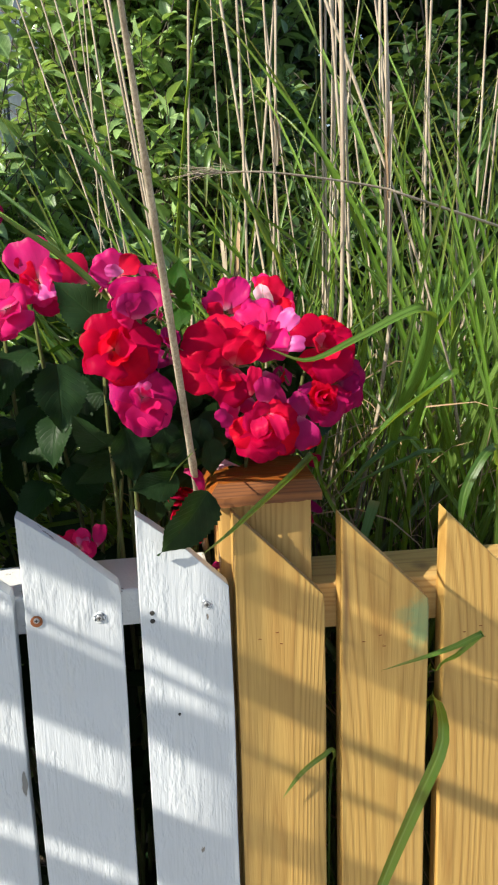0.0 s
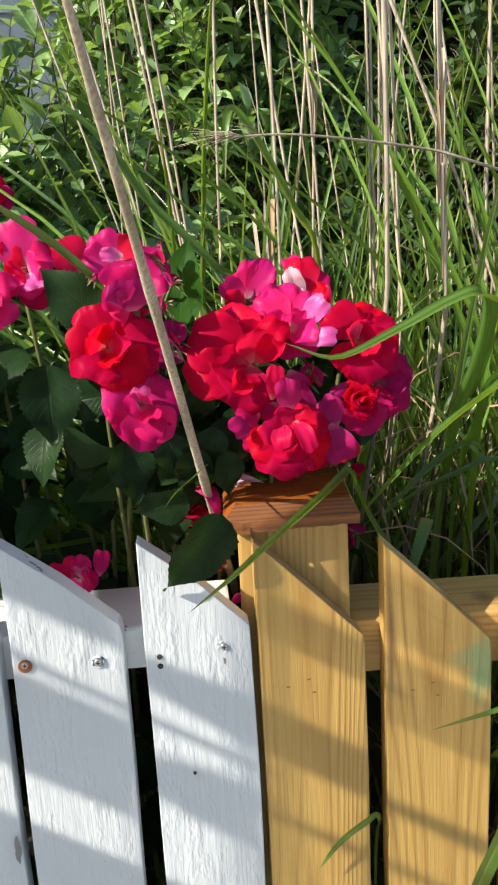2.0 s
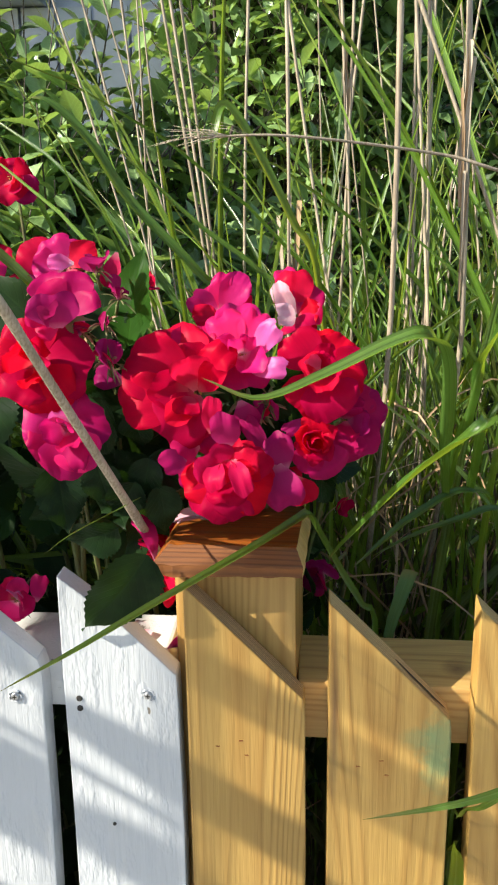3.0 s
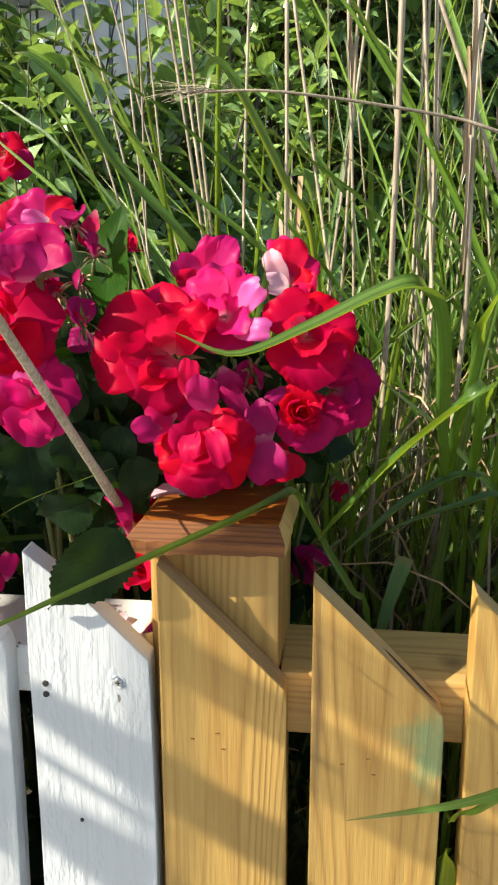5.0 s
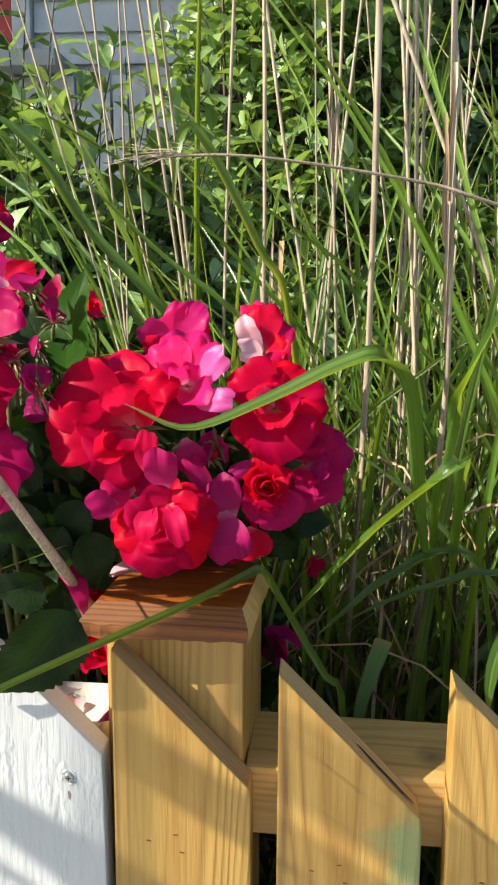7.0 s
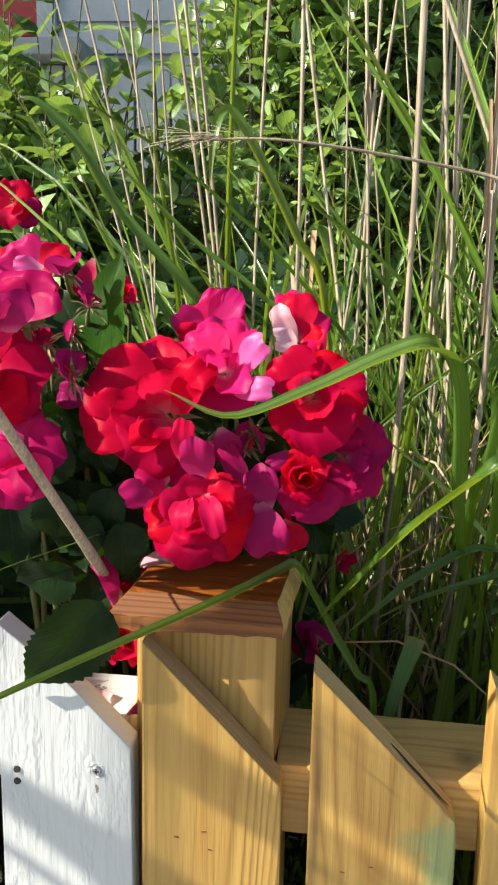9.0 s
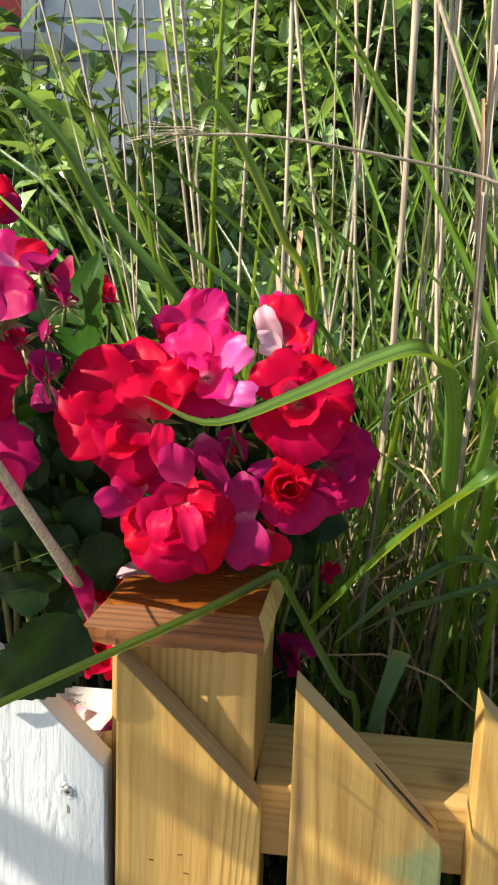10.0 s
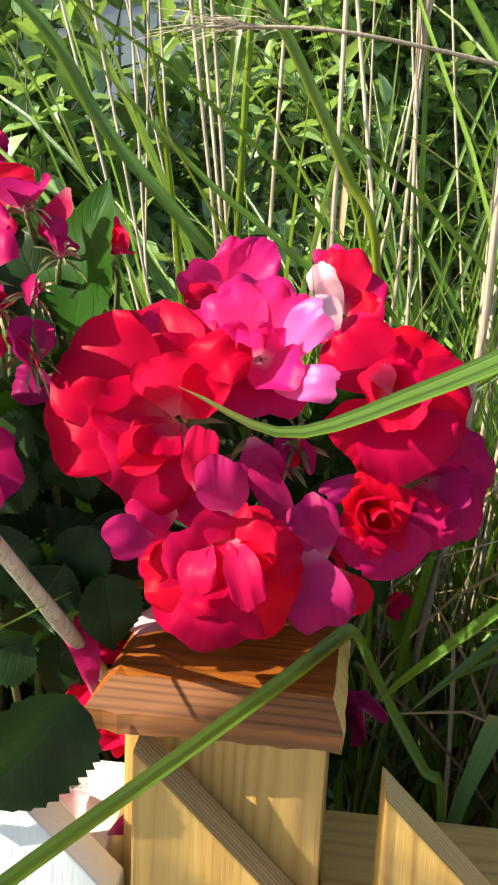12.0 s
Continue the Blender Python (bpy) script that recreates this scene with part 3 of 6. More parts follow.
def grown(rng, root, az, length, lean, bend, n=12):
    """Centre line of a leaf that rises from root and arches over."""
    p, a = Vector(root), lean
    out = [p.copy()]
    wob = rng.uniform(-0.5, 0.5)
    for k in range(n):
        s = (k + 1) / n
        ang = a + bend * s ** 2.4
        z = az + wob * s * s
        p = p + Vector((math.sin(ang) * math.cos(z), math.sin(ang) * math.sin(z), math.cos(ang))) * (length / n)
        out.append(p.copy())
    return out


def in_hollow(pts):
    """Whether a leaf passes the dark hollow behind the post and the first pickets, where few leaves grow."""
    return any(-0.02 < p.x < 0.185 and 0.84 < p.z < 1.07 and p.y < 0.52 for p in pts)


rng = random.Random(5)
clump = thing("grass_clump", (0.12, 0.36, 0), "tall green ornamental grass with arching strap leaves", "ornamental grass")
clump.location = (0, 0, 0)
rest = Sheets()
count = 0
for k in range(660):
    near = k < 250
    x = rng.gauss(0.17, 0.17) if k % 4 else rng.uniform(-0.16, 0.6)
    y = rng.uniform(0.17, 0.42) if near else rng.uniform(0.25, 0.78)
    az = rng.uniform(0, 2 * math.pi) if not near else rng.choice((rng.uniform(-0.9, 0.9), rng.uniform(2.3, 4.0), rng.uniform(0, 6.28)))
    length = rng.uniform(0.95, 1.5)
    lean = rng.uniform(0.0, 0.16)
    bend = rng.uniform(0.3, 1.7) if rng.random() < 0.65 else rng.uniform(1.5, 2.6)
    if math.sin(az) < -0.2:
        bend *= 0.35
        lean *= 0.3
    pts = grown(rng, (x, y, 0.0), az, length, lean, bend)
    if min(p.y for p in pts) < 0.135 or in_hollow(pts) and k % 10 < 7:
        continue
    fn, n = blade_fn(pts, rng.uniform(0.006, 0.0165), rng.uniform(0.15, 0.6), rng.uniform(-2.0, 2.0), Vector((rng.uniform(-1, 1), -1, 0.2)))
    if near and count < 220:
        s = Sheets()
        s.grid(2, n, fn)
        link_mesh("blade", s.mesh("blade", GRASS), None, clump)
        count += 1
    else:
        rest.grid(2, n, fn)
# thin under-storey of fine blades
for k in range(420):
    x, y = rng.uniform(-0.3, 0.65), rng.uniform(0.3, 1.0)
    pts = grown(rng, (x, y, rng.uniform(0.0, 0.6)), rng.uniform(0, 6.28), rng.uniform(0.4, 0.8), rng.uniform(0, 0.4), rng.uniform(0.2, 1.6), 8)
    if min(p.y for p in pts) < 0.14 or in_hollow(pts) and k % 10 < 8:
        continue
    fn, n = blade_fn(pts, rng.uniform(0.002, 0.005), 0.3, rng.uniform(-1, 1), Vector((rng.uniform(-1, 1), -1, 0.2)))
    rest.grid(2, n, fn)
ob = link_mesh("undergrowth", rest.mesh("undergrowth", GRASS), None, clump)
ob["kind"] = "stuff"

# dead leaves that hang about the foot of the clump
dead = Sheets()
for k in range(380):
    x, y = rng.uniform(-0.08, 0.6), rng.uniform(0.15, 0.55)
    pts = grown(rng, (x, y, rng.uniform(0.1, 0.75)), rng.uniform(0, 6.28), rng.uniform(0.2, 0.55), rng.uniform(0, 0.5), rng.uniform(0.2, 2.6), 8)
    if min(p.y for p in pts) < 0.125:
        continue
    fn, n = blade_fn(pts, rng.uniform(0.002, 0.006), 0.3, rng.uniform(-2, 2), Vector((rng.uniform(-1, 1), -1, 0.2)))
    dead.grid(2, n, fn)
ob = link_mesh("dead_grass", dead.mesh("dead_grass", STRAW_BROWN), None, clump, "brown dead leaves at the foot of the clump")
ob["kind"] = "stuff"

# brown old stalks, darkened to stand for shade, close together inside the clump
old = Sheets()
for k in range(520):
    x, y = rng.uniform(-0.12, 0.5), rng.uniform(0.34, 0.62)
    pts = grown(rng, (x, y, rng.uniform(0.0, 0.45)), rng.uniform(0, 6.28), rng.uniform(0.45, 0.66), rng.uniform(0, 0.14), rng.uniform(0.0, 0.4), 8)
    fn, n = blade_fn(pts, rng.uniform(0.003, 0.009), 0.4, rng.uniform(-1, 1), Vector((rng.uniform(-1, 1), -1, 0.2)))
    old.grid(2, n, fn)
ob = link_mesh("old_thatch", old.mesh("old_thatch", STALK_SHADED), None, clump, "brown old stalks inside the clump, darkened to stand for shade")
ob["kind"] = "stuff"

# single broad blades that stand out
HERO = [
    (0.0130, ((0.20, 0.50, 0.0), (0.155, 0.36, 0.75), (0.098, 0.14, 0.99), (0.075, 0.01, 1.085), (0.063, -0.045, 1.13), (0.050, -0.07, 1.147), (0.030, -0.068, 1.142), (-0.004, -0.062, 1.125), (-0.045, -0.06, 1.110), (-0.079, -0.055, 1.123))),
    (0.0088, ((0.06, 0.22, 0.0), (0.055, 0.16, 0.6), (0.042, 0.105, 0.87), (0.0277, 0.09, 0.91), (0.008, 0.085, 0.945), (-0.008, 0.064, 0.982), (-0.015, 0.052, 0.9985), (-0.022, 0.040, 0.9995), (-0.05, -0.014, 1.0), (-0.1, -0.115, 1.006), (-0.13, -0.175, 1.009), (-0.155, -0.215, 1.010))),
    (0.0105, ((0.16, 0.32, 0.0), (0.140, 0.27, 0.80), (0.118, 0.12, 1.02), (0.104, 0.02, 1.078), (0.09, -0.03, 1.085), (0.056, 0.02, 1.038), (0.016, 0.06, 0.978), (0.001, 0.07, 0.957))),
    (0.0080, ((0.19, 0.28, 0.0), (0.18, 0.24, 0.7), (0.155, 0.19, 0.94), (0.12, 0.155, 0.985), (0.071, 0.123, 0.972), (0.045, 0.113, 0.953), (0.022, 0.106, 0.9345))),
    (0.0075, ((0.24, 0.30, 0.0), (0.23, 0.26, 0.7), (0.19, 0.20, 0.93), (0.15, 0.165, 0.965), (0.12, 0.15, 0.963), (0.076, 0.15, 0.946), (0.040, 0.15, 0.926))),
    (0.0095, ((0.13, 0.30, 0.0), (0.115, 0.24, 0.85), (0.102, 0.08, 1.065), (0.108, 0.02, 1.135), (0.13, -0.03, 1.2))),
]
for k, (w, pts) in enumerate(HERO):
    s = Sheets()
    fn, n = blade_fn(spline(pts, 40), w * 1.12, 0.8, 0.3, Vector((0.1, -0.6, 0.8)), foot=0.42)
    s.grid(4, n, fn)
    link_mesh("broad_blade", s.mesh("broad_blade", GRASS_BROAD if k else GRASS_DEEP), None, clump)
HERO_BACK = [
    (0.0130, ((-0.05, 0.26, 0.0), (-0.06, 0.24, 0.8), (-0.08, 0.22, 1.114), (-0.109, 0.2, 1.167), (-0.167, 0.2, 1.229), (-0.198, 0.2, 1.277), (-0.228, 0.2, 1.307), (-0.246, 0.2, 1.313))),
    (0.0120, ((0.01, 0.28, 0.0), (0.01, 0.26, 0.9), (-0.005, 0.22, 1.152), (-0.029, 0.2, 1.211), (-0.06, 0.2, 1.271), (-0.082, 0.2, 1.303), (-0.091, 0.19, 1.285), (-0.094, 0.185, 1.24))),
    (0.0105, ((-0.08, 0.25, 0.0), (-0.10, 0.2, 0.8), (-0.16, 0.10, 1.10), (-0.203, 0.06, 1.16), (-0.227, 0.058, 1.185), (-0.25, 0.056, 1.205), (-0.273, 0.055, 1.222), (-0.31, 0.055, 1.25))),
    (0.008, ((0.0, 0.3, 0.0), (-0.006, 0.27, 0.9), (-0.018, 0.25, 1.114), (-0.062, 0.25, 1.168), (-0.119, 0.25, 1.212), (-0.204, 0.25, 1.294))),
]
for k, (w, pts) in enumerate(HERO_BACK):
    s = Sheets()
    fn, n = blade_fn(spline(pts, 32), w * 1.15, 0.6, 0.4, Vector((0.3, -1, 0.3)))
    s.grid(4, n, fn)
    link_mesh("broad_blade", s.mesh("broad_blade", GRASS_BRIGHT if k % 2 else GRASS_BROAD), None, clump)
for w, blunt, pts in (
        (0.0135, True, ((0.034, 0.16, 0.0), (0.045, 0.15, 0.75), (0.054, 0.125, 0.859), (0.063, 0.12, 0.902), (0.071, 0.12, 0.928))),):
    s = Sheets()
    fn, n = blade_fn(spline(pts, 24), w, 0.2, 0.0, Vector((0.2, -1, 0.2)), blunt)
    s.grid(4, n, fn)
    link_mesh("broad_blade", s.mesh("broad_blade", GRASS_SAGE), None, clump)

# a thin leaf that hangs out to the left, and one over the next picket
for w, pts in ((0.0032, ((-0.06, 0.28, 0.0), (-0.07, 0.26, 0.8), (-0.09, 0.16, 1.0), (-0.121, 0.056, 1.020), (-0.145, -0.03, 1.028), (-0.158, -0.075, 1.031), (-0.166, -0.105, 1.030))),
               (0.0150, ((0.24, 0.18, 0.0), (0.205, 0.10, 0.85), (0.178, 0.05, 0.985), (0.158, 0.028, 1.0), (0.141, 0.022, 0.982), (0.1325, 0.022, 0.963), (0.129, 0.022, 0.944), (0.1285, 0.022, 0.922)))):
    s = Sheets()
    fn, n = blade_fn(spline(pts, 36), w, 0.3, 0.2, Vector((-0.3, -1, 0.4)))
    s.grid(4, n, fn)
    link_mesh("broad_blade", s.mesh("broad_blade", GRASS_BROAD), None, clump)
# broad leaves that arch over to the left behind the roses, and some to the right
rng = random.Random(71)
for k in range(17):
    left = k % 2 == 0
    x = rng.uniform(-0.05, 0.42) if left else rng.uniform(-0.25, 0.25)
    az = math.pi + rng.uniform(-0.35, 0.35) if left else rng.uniform(-0.4, 0.4)
    pts = grown(rng, (x, rng.uniform(0.24, 0.5), 0.0), az, rng.uniform(1.3, 1.65), rng.uniform(0.02, 0.14), rng.uniform(0.7, 1.7), 16)
    if min(p.y for p in pts) < 0.19:
        continue
    s = Sheets()
    fn, n = blade_fn(pts, rng.uniform(0.008, 0.0135), rng.uniform(0.45, 0.75), rng.uniform(-0.8, 0.8), Vector((rng.uniform(-0.6, 0.6), -1, 0.3)))
    s.grid(4, n, fn)
    link_mesh("broad_blade", s.mesh("broad_blade", GRASS_BROAD), None, clump)

rng = random.Random(72)
for k in range(46):
    x, y = rng.uniform(0.0, 0.42), rng.uniform(0.2, 0.46)
    pts = grown(rng, (x, y, 0.0), rng.uniform(-0.7, 0.7) + (math.pi if k % 2 else 0.0), rng.uniform(1.15, 1.6), rng.uniform(0.0, 0.13), rng.uniform(0.15, 1.1), 16)
    if min(p.y for p in pts) < 0.17 or in_hollow(pts) and k % 5:
        continue
    s = Sheets()
    fn, n = blade_fn(pts, rng.uniform(0.009, 0.0145), rng.uniform(0.4, 0.75), rng.uniform(-0.9, 0.9), Vector((rng.uniform(-0.7, 0.7), -1, 0.3)))
    s.grid(4, n, fn)
    link_mesh("broad_blade", s.mesh("broad_blade", GRASS_BRIGHT if k % 3 == 0 else GRASS_BROAD), None, clump)

# leaves that grow beside and behind the hollow and lean over it
rng = random.Random(73)
for k in range(170):
    if k > 95:
        x, y, az, bend = rng.uniform(-0.22, 0.16), rng.uniform(0.3, 0.7), math.pi + rng.uniform(-0.5, 0.5) if k % 3 else rng.uniform(-0.5, 0.5), rng.uniform(1.1, 2.3)
    elif k % 2:
        x, y, az, bend = rng.uniform(0.2, 0.46), rng.uniform(0.2, 0.5), math.pi + rng.uniform(-0.5, 0.3), rng.uniform(0.3, 1.2)
    else:
        x, y, az, bend = rng.uniform(-0.14, 0.4), rng.uniform(0.5, 0.72), rng.uniform(0, 6.28), rng.uniform(0.15, 1.0)
    pts = grown(rng, (x, y, 0.0), az, rng.uniform(1.25, 1.65), rng.uniform(0.0, 0.12), bend, 16)
    if min(p.y for p in pts) < 0.17 or in_hollow(pts):
        continue
    s = Sheets()
    fn, n = blade_fn(pts, rng.uniform(0.006, 0.0145), rng.uniform(0.4, 0.75), rng.uniform(-0.9, 0.9), Vector((rng.uniform(-0.7, 0.7), -1, 0.3)))
    s.grid(4, n, fn)
    link_mesh("broad_blade", s.mesh("broad_blade", (GRASS_BRIGHT, GRASS_BROAD, GRASS)[k % 3]), None, clump)

# grass that pokes out between the pickets
weeds = thing("fence_weed", (0.095, 0.03, 0), "green grass leaves poking out between pine pickets", "grass")
weeds.location = (0, 0, 0)
for w, pts in (
        (0.021, ((0.12, 0.1, 0.0), (0.105, 0.06, 0.6), (0.0965, 0.03, 0.722), (0.0955, -0.005, 0.757), (0.081, -0.06, 0.746), (0.056, -0.07, 0.697), (0.036, -0.06, 0.631), (0.02, -0.05, 0.567), (0.01, -0.045, 0.5))),
        (0.0105, ((0.1, 0.06, 0.0), (0.0965, 0.03, 0.70), (0.0955, -0.005, 0.787), (0.106, -0.03, 0.816), (0.122, -0.04, 0.838), (0.122, -0.043, 0.841), (0.086, -0.05, 0.833), (0.021, -0.055, 0.822))),
        (0.008, ((0.0, 0.06, 0.0), (-0.006, 0.03, 0.6), (-0.0065, 0.005, 0.70), (-0.023, -0.007, 0.708), (-0.046, -0.010, 0.693), (-0.064, -0.009, 0.668)))):
    s = Sheets()
    fn, n = blade_fn(spline(pts, 28), w, 0.25, 0.2, Vector((0.2, -1, 0.5)))
    s.grid(4, n, fn)
    link_mesh("blade", s.mesh("blade", GRASS_BROAD), None, weeds)

# dry standing stems: x at 1.6 m height, y, slant in x per metre
reeds = thing("dry_reeds", (0, 0.4, 0), "dry straw-coloured reed stems standing in the grass", "dry reeds")
reeds.location = (0, 0, 0)
STEMS = [(-0.174, 0.46, -0.12), (-0.182, 0.47, -0.12), (-0.190, 0.45, -0.13), (-0.278, 0.5, -0.24), (-0.21, 0.5, -0.01), (-0.217, 0.55, -0.078), (-0.04, 0.30, -0.012),
         (-0.055, 0.38, -0.138), (0.016, 0.42, -0.034), (0.038, 0.43, 0.036), (0.054, 0.2, -0.002), (0.074, 0.33, -0.062), (0.086, 0.335, -0.045),
         (-0.016, 0.23, -0.411), (0.112, 0.225, -0.015), (-0.067, 0.45, 0.038), (0.105, 0.45, -0.012), (0.258, 0.5, -0.044), (0.32, 0.5, 0.009),
         (0.363, 0.5, 0.048), (-0.268, 0.3, -0.226), (-0.215, 0.35, -0.092), (-0.313, 0.35, -0.275), (0.112, 0.46, -0.02), (0.098, 0.45, 0.0)]
rng = random.Random(11)
for k in range(18):
    STEMS.append((rng.uniform(-0.05, 0.55), rng.uniform(0.45, 0.85), rng.gauss(0, 0.1)))


def reed(x, y, slant, r, top, lean_y):
    s = Sheets()
    n = 16
    pts, rad = [], []
    ph = rng.uniform(0, 9)
    for k in range(n + 1):
        z = top * k / n
        pts.append((x + slant * (z - 1.6) + 0.004 * math.sin(z * 5 + ph), y + lean_y * (z - 1.2) + 0.55 * max(0.0, 1.08 - z), z))
        rad.append(r * (1 - 0.35 * k / n) * (1.22 if k % 4 == 0 else 1.0))
    s.tube(pts, rad, 7)
    return s


for k, (x, y, slant) in enumerate(STEMS):
    r = (0.0031 if k in (10, 14) else 0.0014 if k in (3, 4, 5, 20, 21, 22) else 0.0022) if k < 25 else rng.uniform(0.0014, 0.0026)
    s = reed(x, y, slant, r, rng.uniform(1.75, 2.1), rng.uniform(-0.03, 0.03))
    link_mesh("stem", s.mesh("stem", STRAW), None, reeds)
# torn leaf sheaths that hug some stems, frayed into strips
for x, y, z0, z1, w in ((0.1155, 0.222, 1.22, 1.36, 0.008), (-0.03, 0.427, 0.95, 1.266, 0.011), (0.025, 0.39, 1.3, 1.385, 0.006), (-0.022, 0.40, 0.9, 1.2, 0.006), (0.118, 0.222, 1.14, 1.3, 0.006)):
    for j in range(5):
        s = Sheets()
        dx, dy, high = rng.uniform(-0.5, 0.5) * w, -rng.uniform(0.2, 0.5) * w, z1 - rng.uniform(0, 0.35) * (z1 - z0)
        drift = rng.uniform(-0.9, 0.9) * w
        fn, n = blade_fn(spline(((x + dx * 0.4, y + dy, z0), (x + dx, y + dy * 1.2, z0 * 0.5 + high * 0.5), (x + dx + drift, y + dy * 1.6, high)), 12), w * rng.uniform(0.3, 0.6), 0.4, rng.uniform(-1, 1), Vector((rng.uniform(-0.5, 0.5), -1, 0.1)), j % 2 == 0, 0.5)
        s.grid(2, n, fn)
        link_mesh("sheath", s.mesh("sheath", STRAW_BROWN if j % 3 == 0 else STRAW), None, reeds, "brown torn leaf sheath" if j % 3 == 0 else "")
# a fallen stem that lies across, with its feathery head
s = Sheets()
line = spline(((-0.103, 0.15, 1.274), (-0.029, 0.16, 1.275), (0.093, 0.2, 1.262), (0.15, 0.21, 1.247), (0.34, 0.3, 1.2)), 24)
s.tube(line, [0.0008 + 0.0010 * k / 24 for k in range(25)], 6)
for k in range(26):
    a = line[0].lerp(line[4], rng.random())
    b = a + Vector((-rng.uniform(0.02, 0.05), rng.uniform(-0.012, 0.012), rng.uniform(-0.008, 0.01)))
    s.tube((a, a.lerp(b, 0.5) + Vector((0, 0, 0.002)), b), (0.0003, 0.00025, 0.00012), 4)
link_mesh("fallen_stem", s.mesh("fallen_stem", STRAW), None, reeds, "bent dry stem with feathery seed head")
# the bare cane that leans out over the roses
s = Sheets()
line = spline(((-0.090, 0.27, 0.74), (-0.120, 0.10, 0.92), (-0.134, 0.025, 1.0), (-0.160, -0.118, 1.15), (-0.176, -0.205, 1.242), (-0.184, -0.25, 1.29), (-0.196, -0.315, 1.36)), 40)
s.tube(line, [0.0042 * (1.18 if k in (14, 21, 28) else 1.0) * (1 - 0.66 * k / 40) for k in range(41)], 8)
cane = link_mesh("leaning_cane", s.mesh("leaning_cane", STRAW), None, reeds, "bare straw cane leaning out over the roses")


# ---- roses ----
def petal_mesh(rng, length, width, lean0, lean1, cup, ruffle, material, curl=0.0):
    """A petal that grows from the origin along +z, leaning towards +x by lean0 (base) to lean1 (rim)."""
    s = Sheets()
    nv, nu = 14, 18
    rim = rng.uniform(-0.2, 1.3)
    line = [Vector((0, 0, 0))]
    for k in range(nv):
        v = (k + 0.5) / nv
        a = lean0 + (lean1 - lean0) * v ** 1.3 + curl * max(0, v - 0.6) ** 1.5 * 3.2 + rim * max(0, v - 0.8) * 5
        line.append(line[-1] + Vector((math.sin(a), 0, math.cos(a))) * (length / nv))
    ph, ph2, skew = rng.uniform(0, 9), rng.uniform(0, 9), rng.uniform(-0.35, 0.35)
    notch = rng.uniform(0.0, 0.10)
    roll = rng.uniform(0.3, 1.4)

    def fn(u, v):
        x = (u - 0.5) * 2
        k = v * nv
        i = min(int(k), nv - 1)
        p = line[i].lerp(line[i + 1], k - i)
        t = (line[i + 1] - line[i]).normalized()
        nrm = Vector((-t.z, 0, t.x))
        w = width / 2 * max(0.13, math.sin(math.pi * 0.90 * v ** 1.15)) ** 0.72
        shorten = ((1 - math.sqrt(max(0.0, 1 - 0.9 * x * x))) * 0.22 + notch * math.exp(-(x * 3) ** 2) + 0.025 * math.sin(x * 4.5 + ph2)) * v ** 2 * length + 0.0022 * noise.noise(Vector((x * 1.8, ph, ph2))) * v
        lift = cup * w * x * x * (0.5 + 0.9 * v - 1.5 * roll * v ** 3) + skew * w * x * v * 0.6
        ruf = ruffle * length * v ** 2.4 * (0.75 * math.sin(x * 2.6 + ph) + 0.25 * math.sin(x * 5.0 + ph2)) * (0.35 + abs(x) * 0.65)
        q = p + Vector((0, x * w, 0)) + nrm * (lift + ruf) - t * shorten
        return q + nrm * ((noise.noise(q * 42 + Vector((ph, 0, 0))) * 0.0034 + noise.noise(q * 110 + Vector((0, ph, 0))) * 0.0011) * v)

    s.grid(nu, nv, fn)
    return s.mesh("petal", material)


def petal_family(seed, material):
    """Meshes for outer, middle and inner petals of a flower of 35 mm radius."""
    r = random.Random(seed)
    return [
        [petal_mesh(r, 0.040, 0.058, 0.80, r.uniform(1.0, 1.75), 0.30, 0.14, material, r.uniform(-0.3, 1.1)) for _ in range(8)],
        [petal_mesh(r, 0.036, 0.050, 0.45, r.uniform(0.7, 1.4), 0.45, 0.15, material, r.uniform(-0.7, 1.2)) for _ in range(8)],
        [petal_mesh(r, 0.028, 0.038, 0.05, r.uniform(0.2, 0.9), 0.70, 0.12, material, r.uniform(-1.2, 0.9)) for _ in range(7)],
    ]


FAMILIES = {n: petal_family(i + 3, m) for i, (n, m) in enumerate((("red", PETAL_RED), ("crimson", PETAL_CRIMSON), ("pink", PETAL_PINK), ("magenta", PETAL_MAGENTA), ("faded", PETAL_FADED), ("pale", PETAL_PALE)))}


def heart_mesh():
    s = Sheets()
    s.tube(((0, 0, -0.014), (0, 0, -0.010), (0, 0, -0.004), (0, 0, 0.001)), (0.0015, 0.0042, 0.0045, 0.0036), 10)
    r = random.Random(2)
    for k in range(5):
        a = k * 1.2566

        def sepal(u, v, a=a):
            w = 0.0032 * (1 - v) * (u - 0.5) * 2
            d = 0.004 + 0.016 * v
            return (math.cos(a) * d - math.sin(a) * w, math.sin(a) * d + math.cos(a) * w, -0.003 - 0.010 * v * v)

        s.grid(2, 5, sepal)
    for k in range(22):
        a, t = r.uniform(0, 6.28), r.uniform(0.15, 0.75)
        b = Vector((math.cos(a) * math.sin(t), math.sin(a) * math.sin(t), math.cos(t))) * r.uniform(0.006, 0.009)
        s.tube((b * 0.15, b * 0.92, b), (0.0003, 0.0003, 0.0008), 4, 1)
    return s.mesh("calyx", SEPAL, STAMEN)


HEART = heart_mesh()
STALK = Sheets()
STALK.tube(((0, 0, -0.014), (0, 0, -0.009), (0, 0, -0.003), (0, 0, 0.002)), (0.0013, 0.003, 0.003, 0.0014), 8)
STALK = STALK.mesh("calyx", SEPAL)
rose_bush = thing("rose_bush", (-0.15, 0.12, 0), "blooming shrub rose with red and magenta flower clusters", "rose bush")
rose_bush.location = (0, 0, 0)
BUSH_ROOT = Vector((-0.2, 0.2, 0.0))
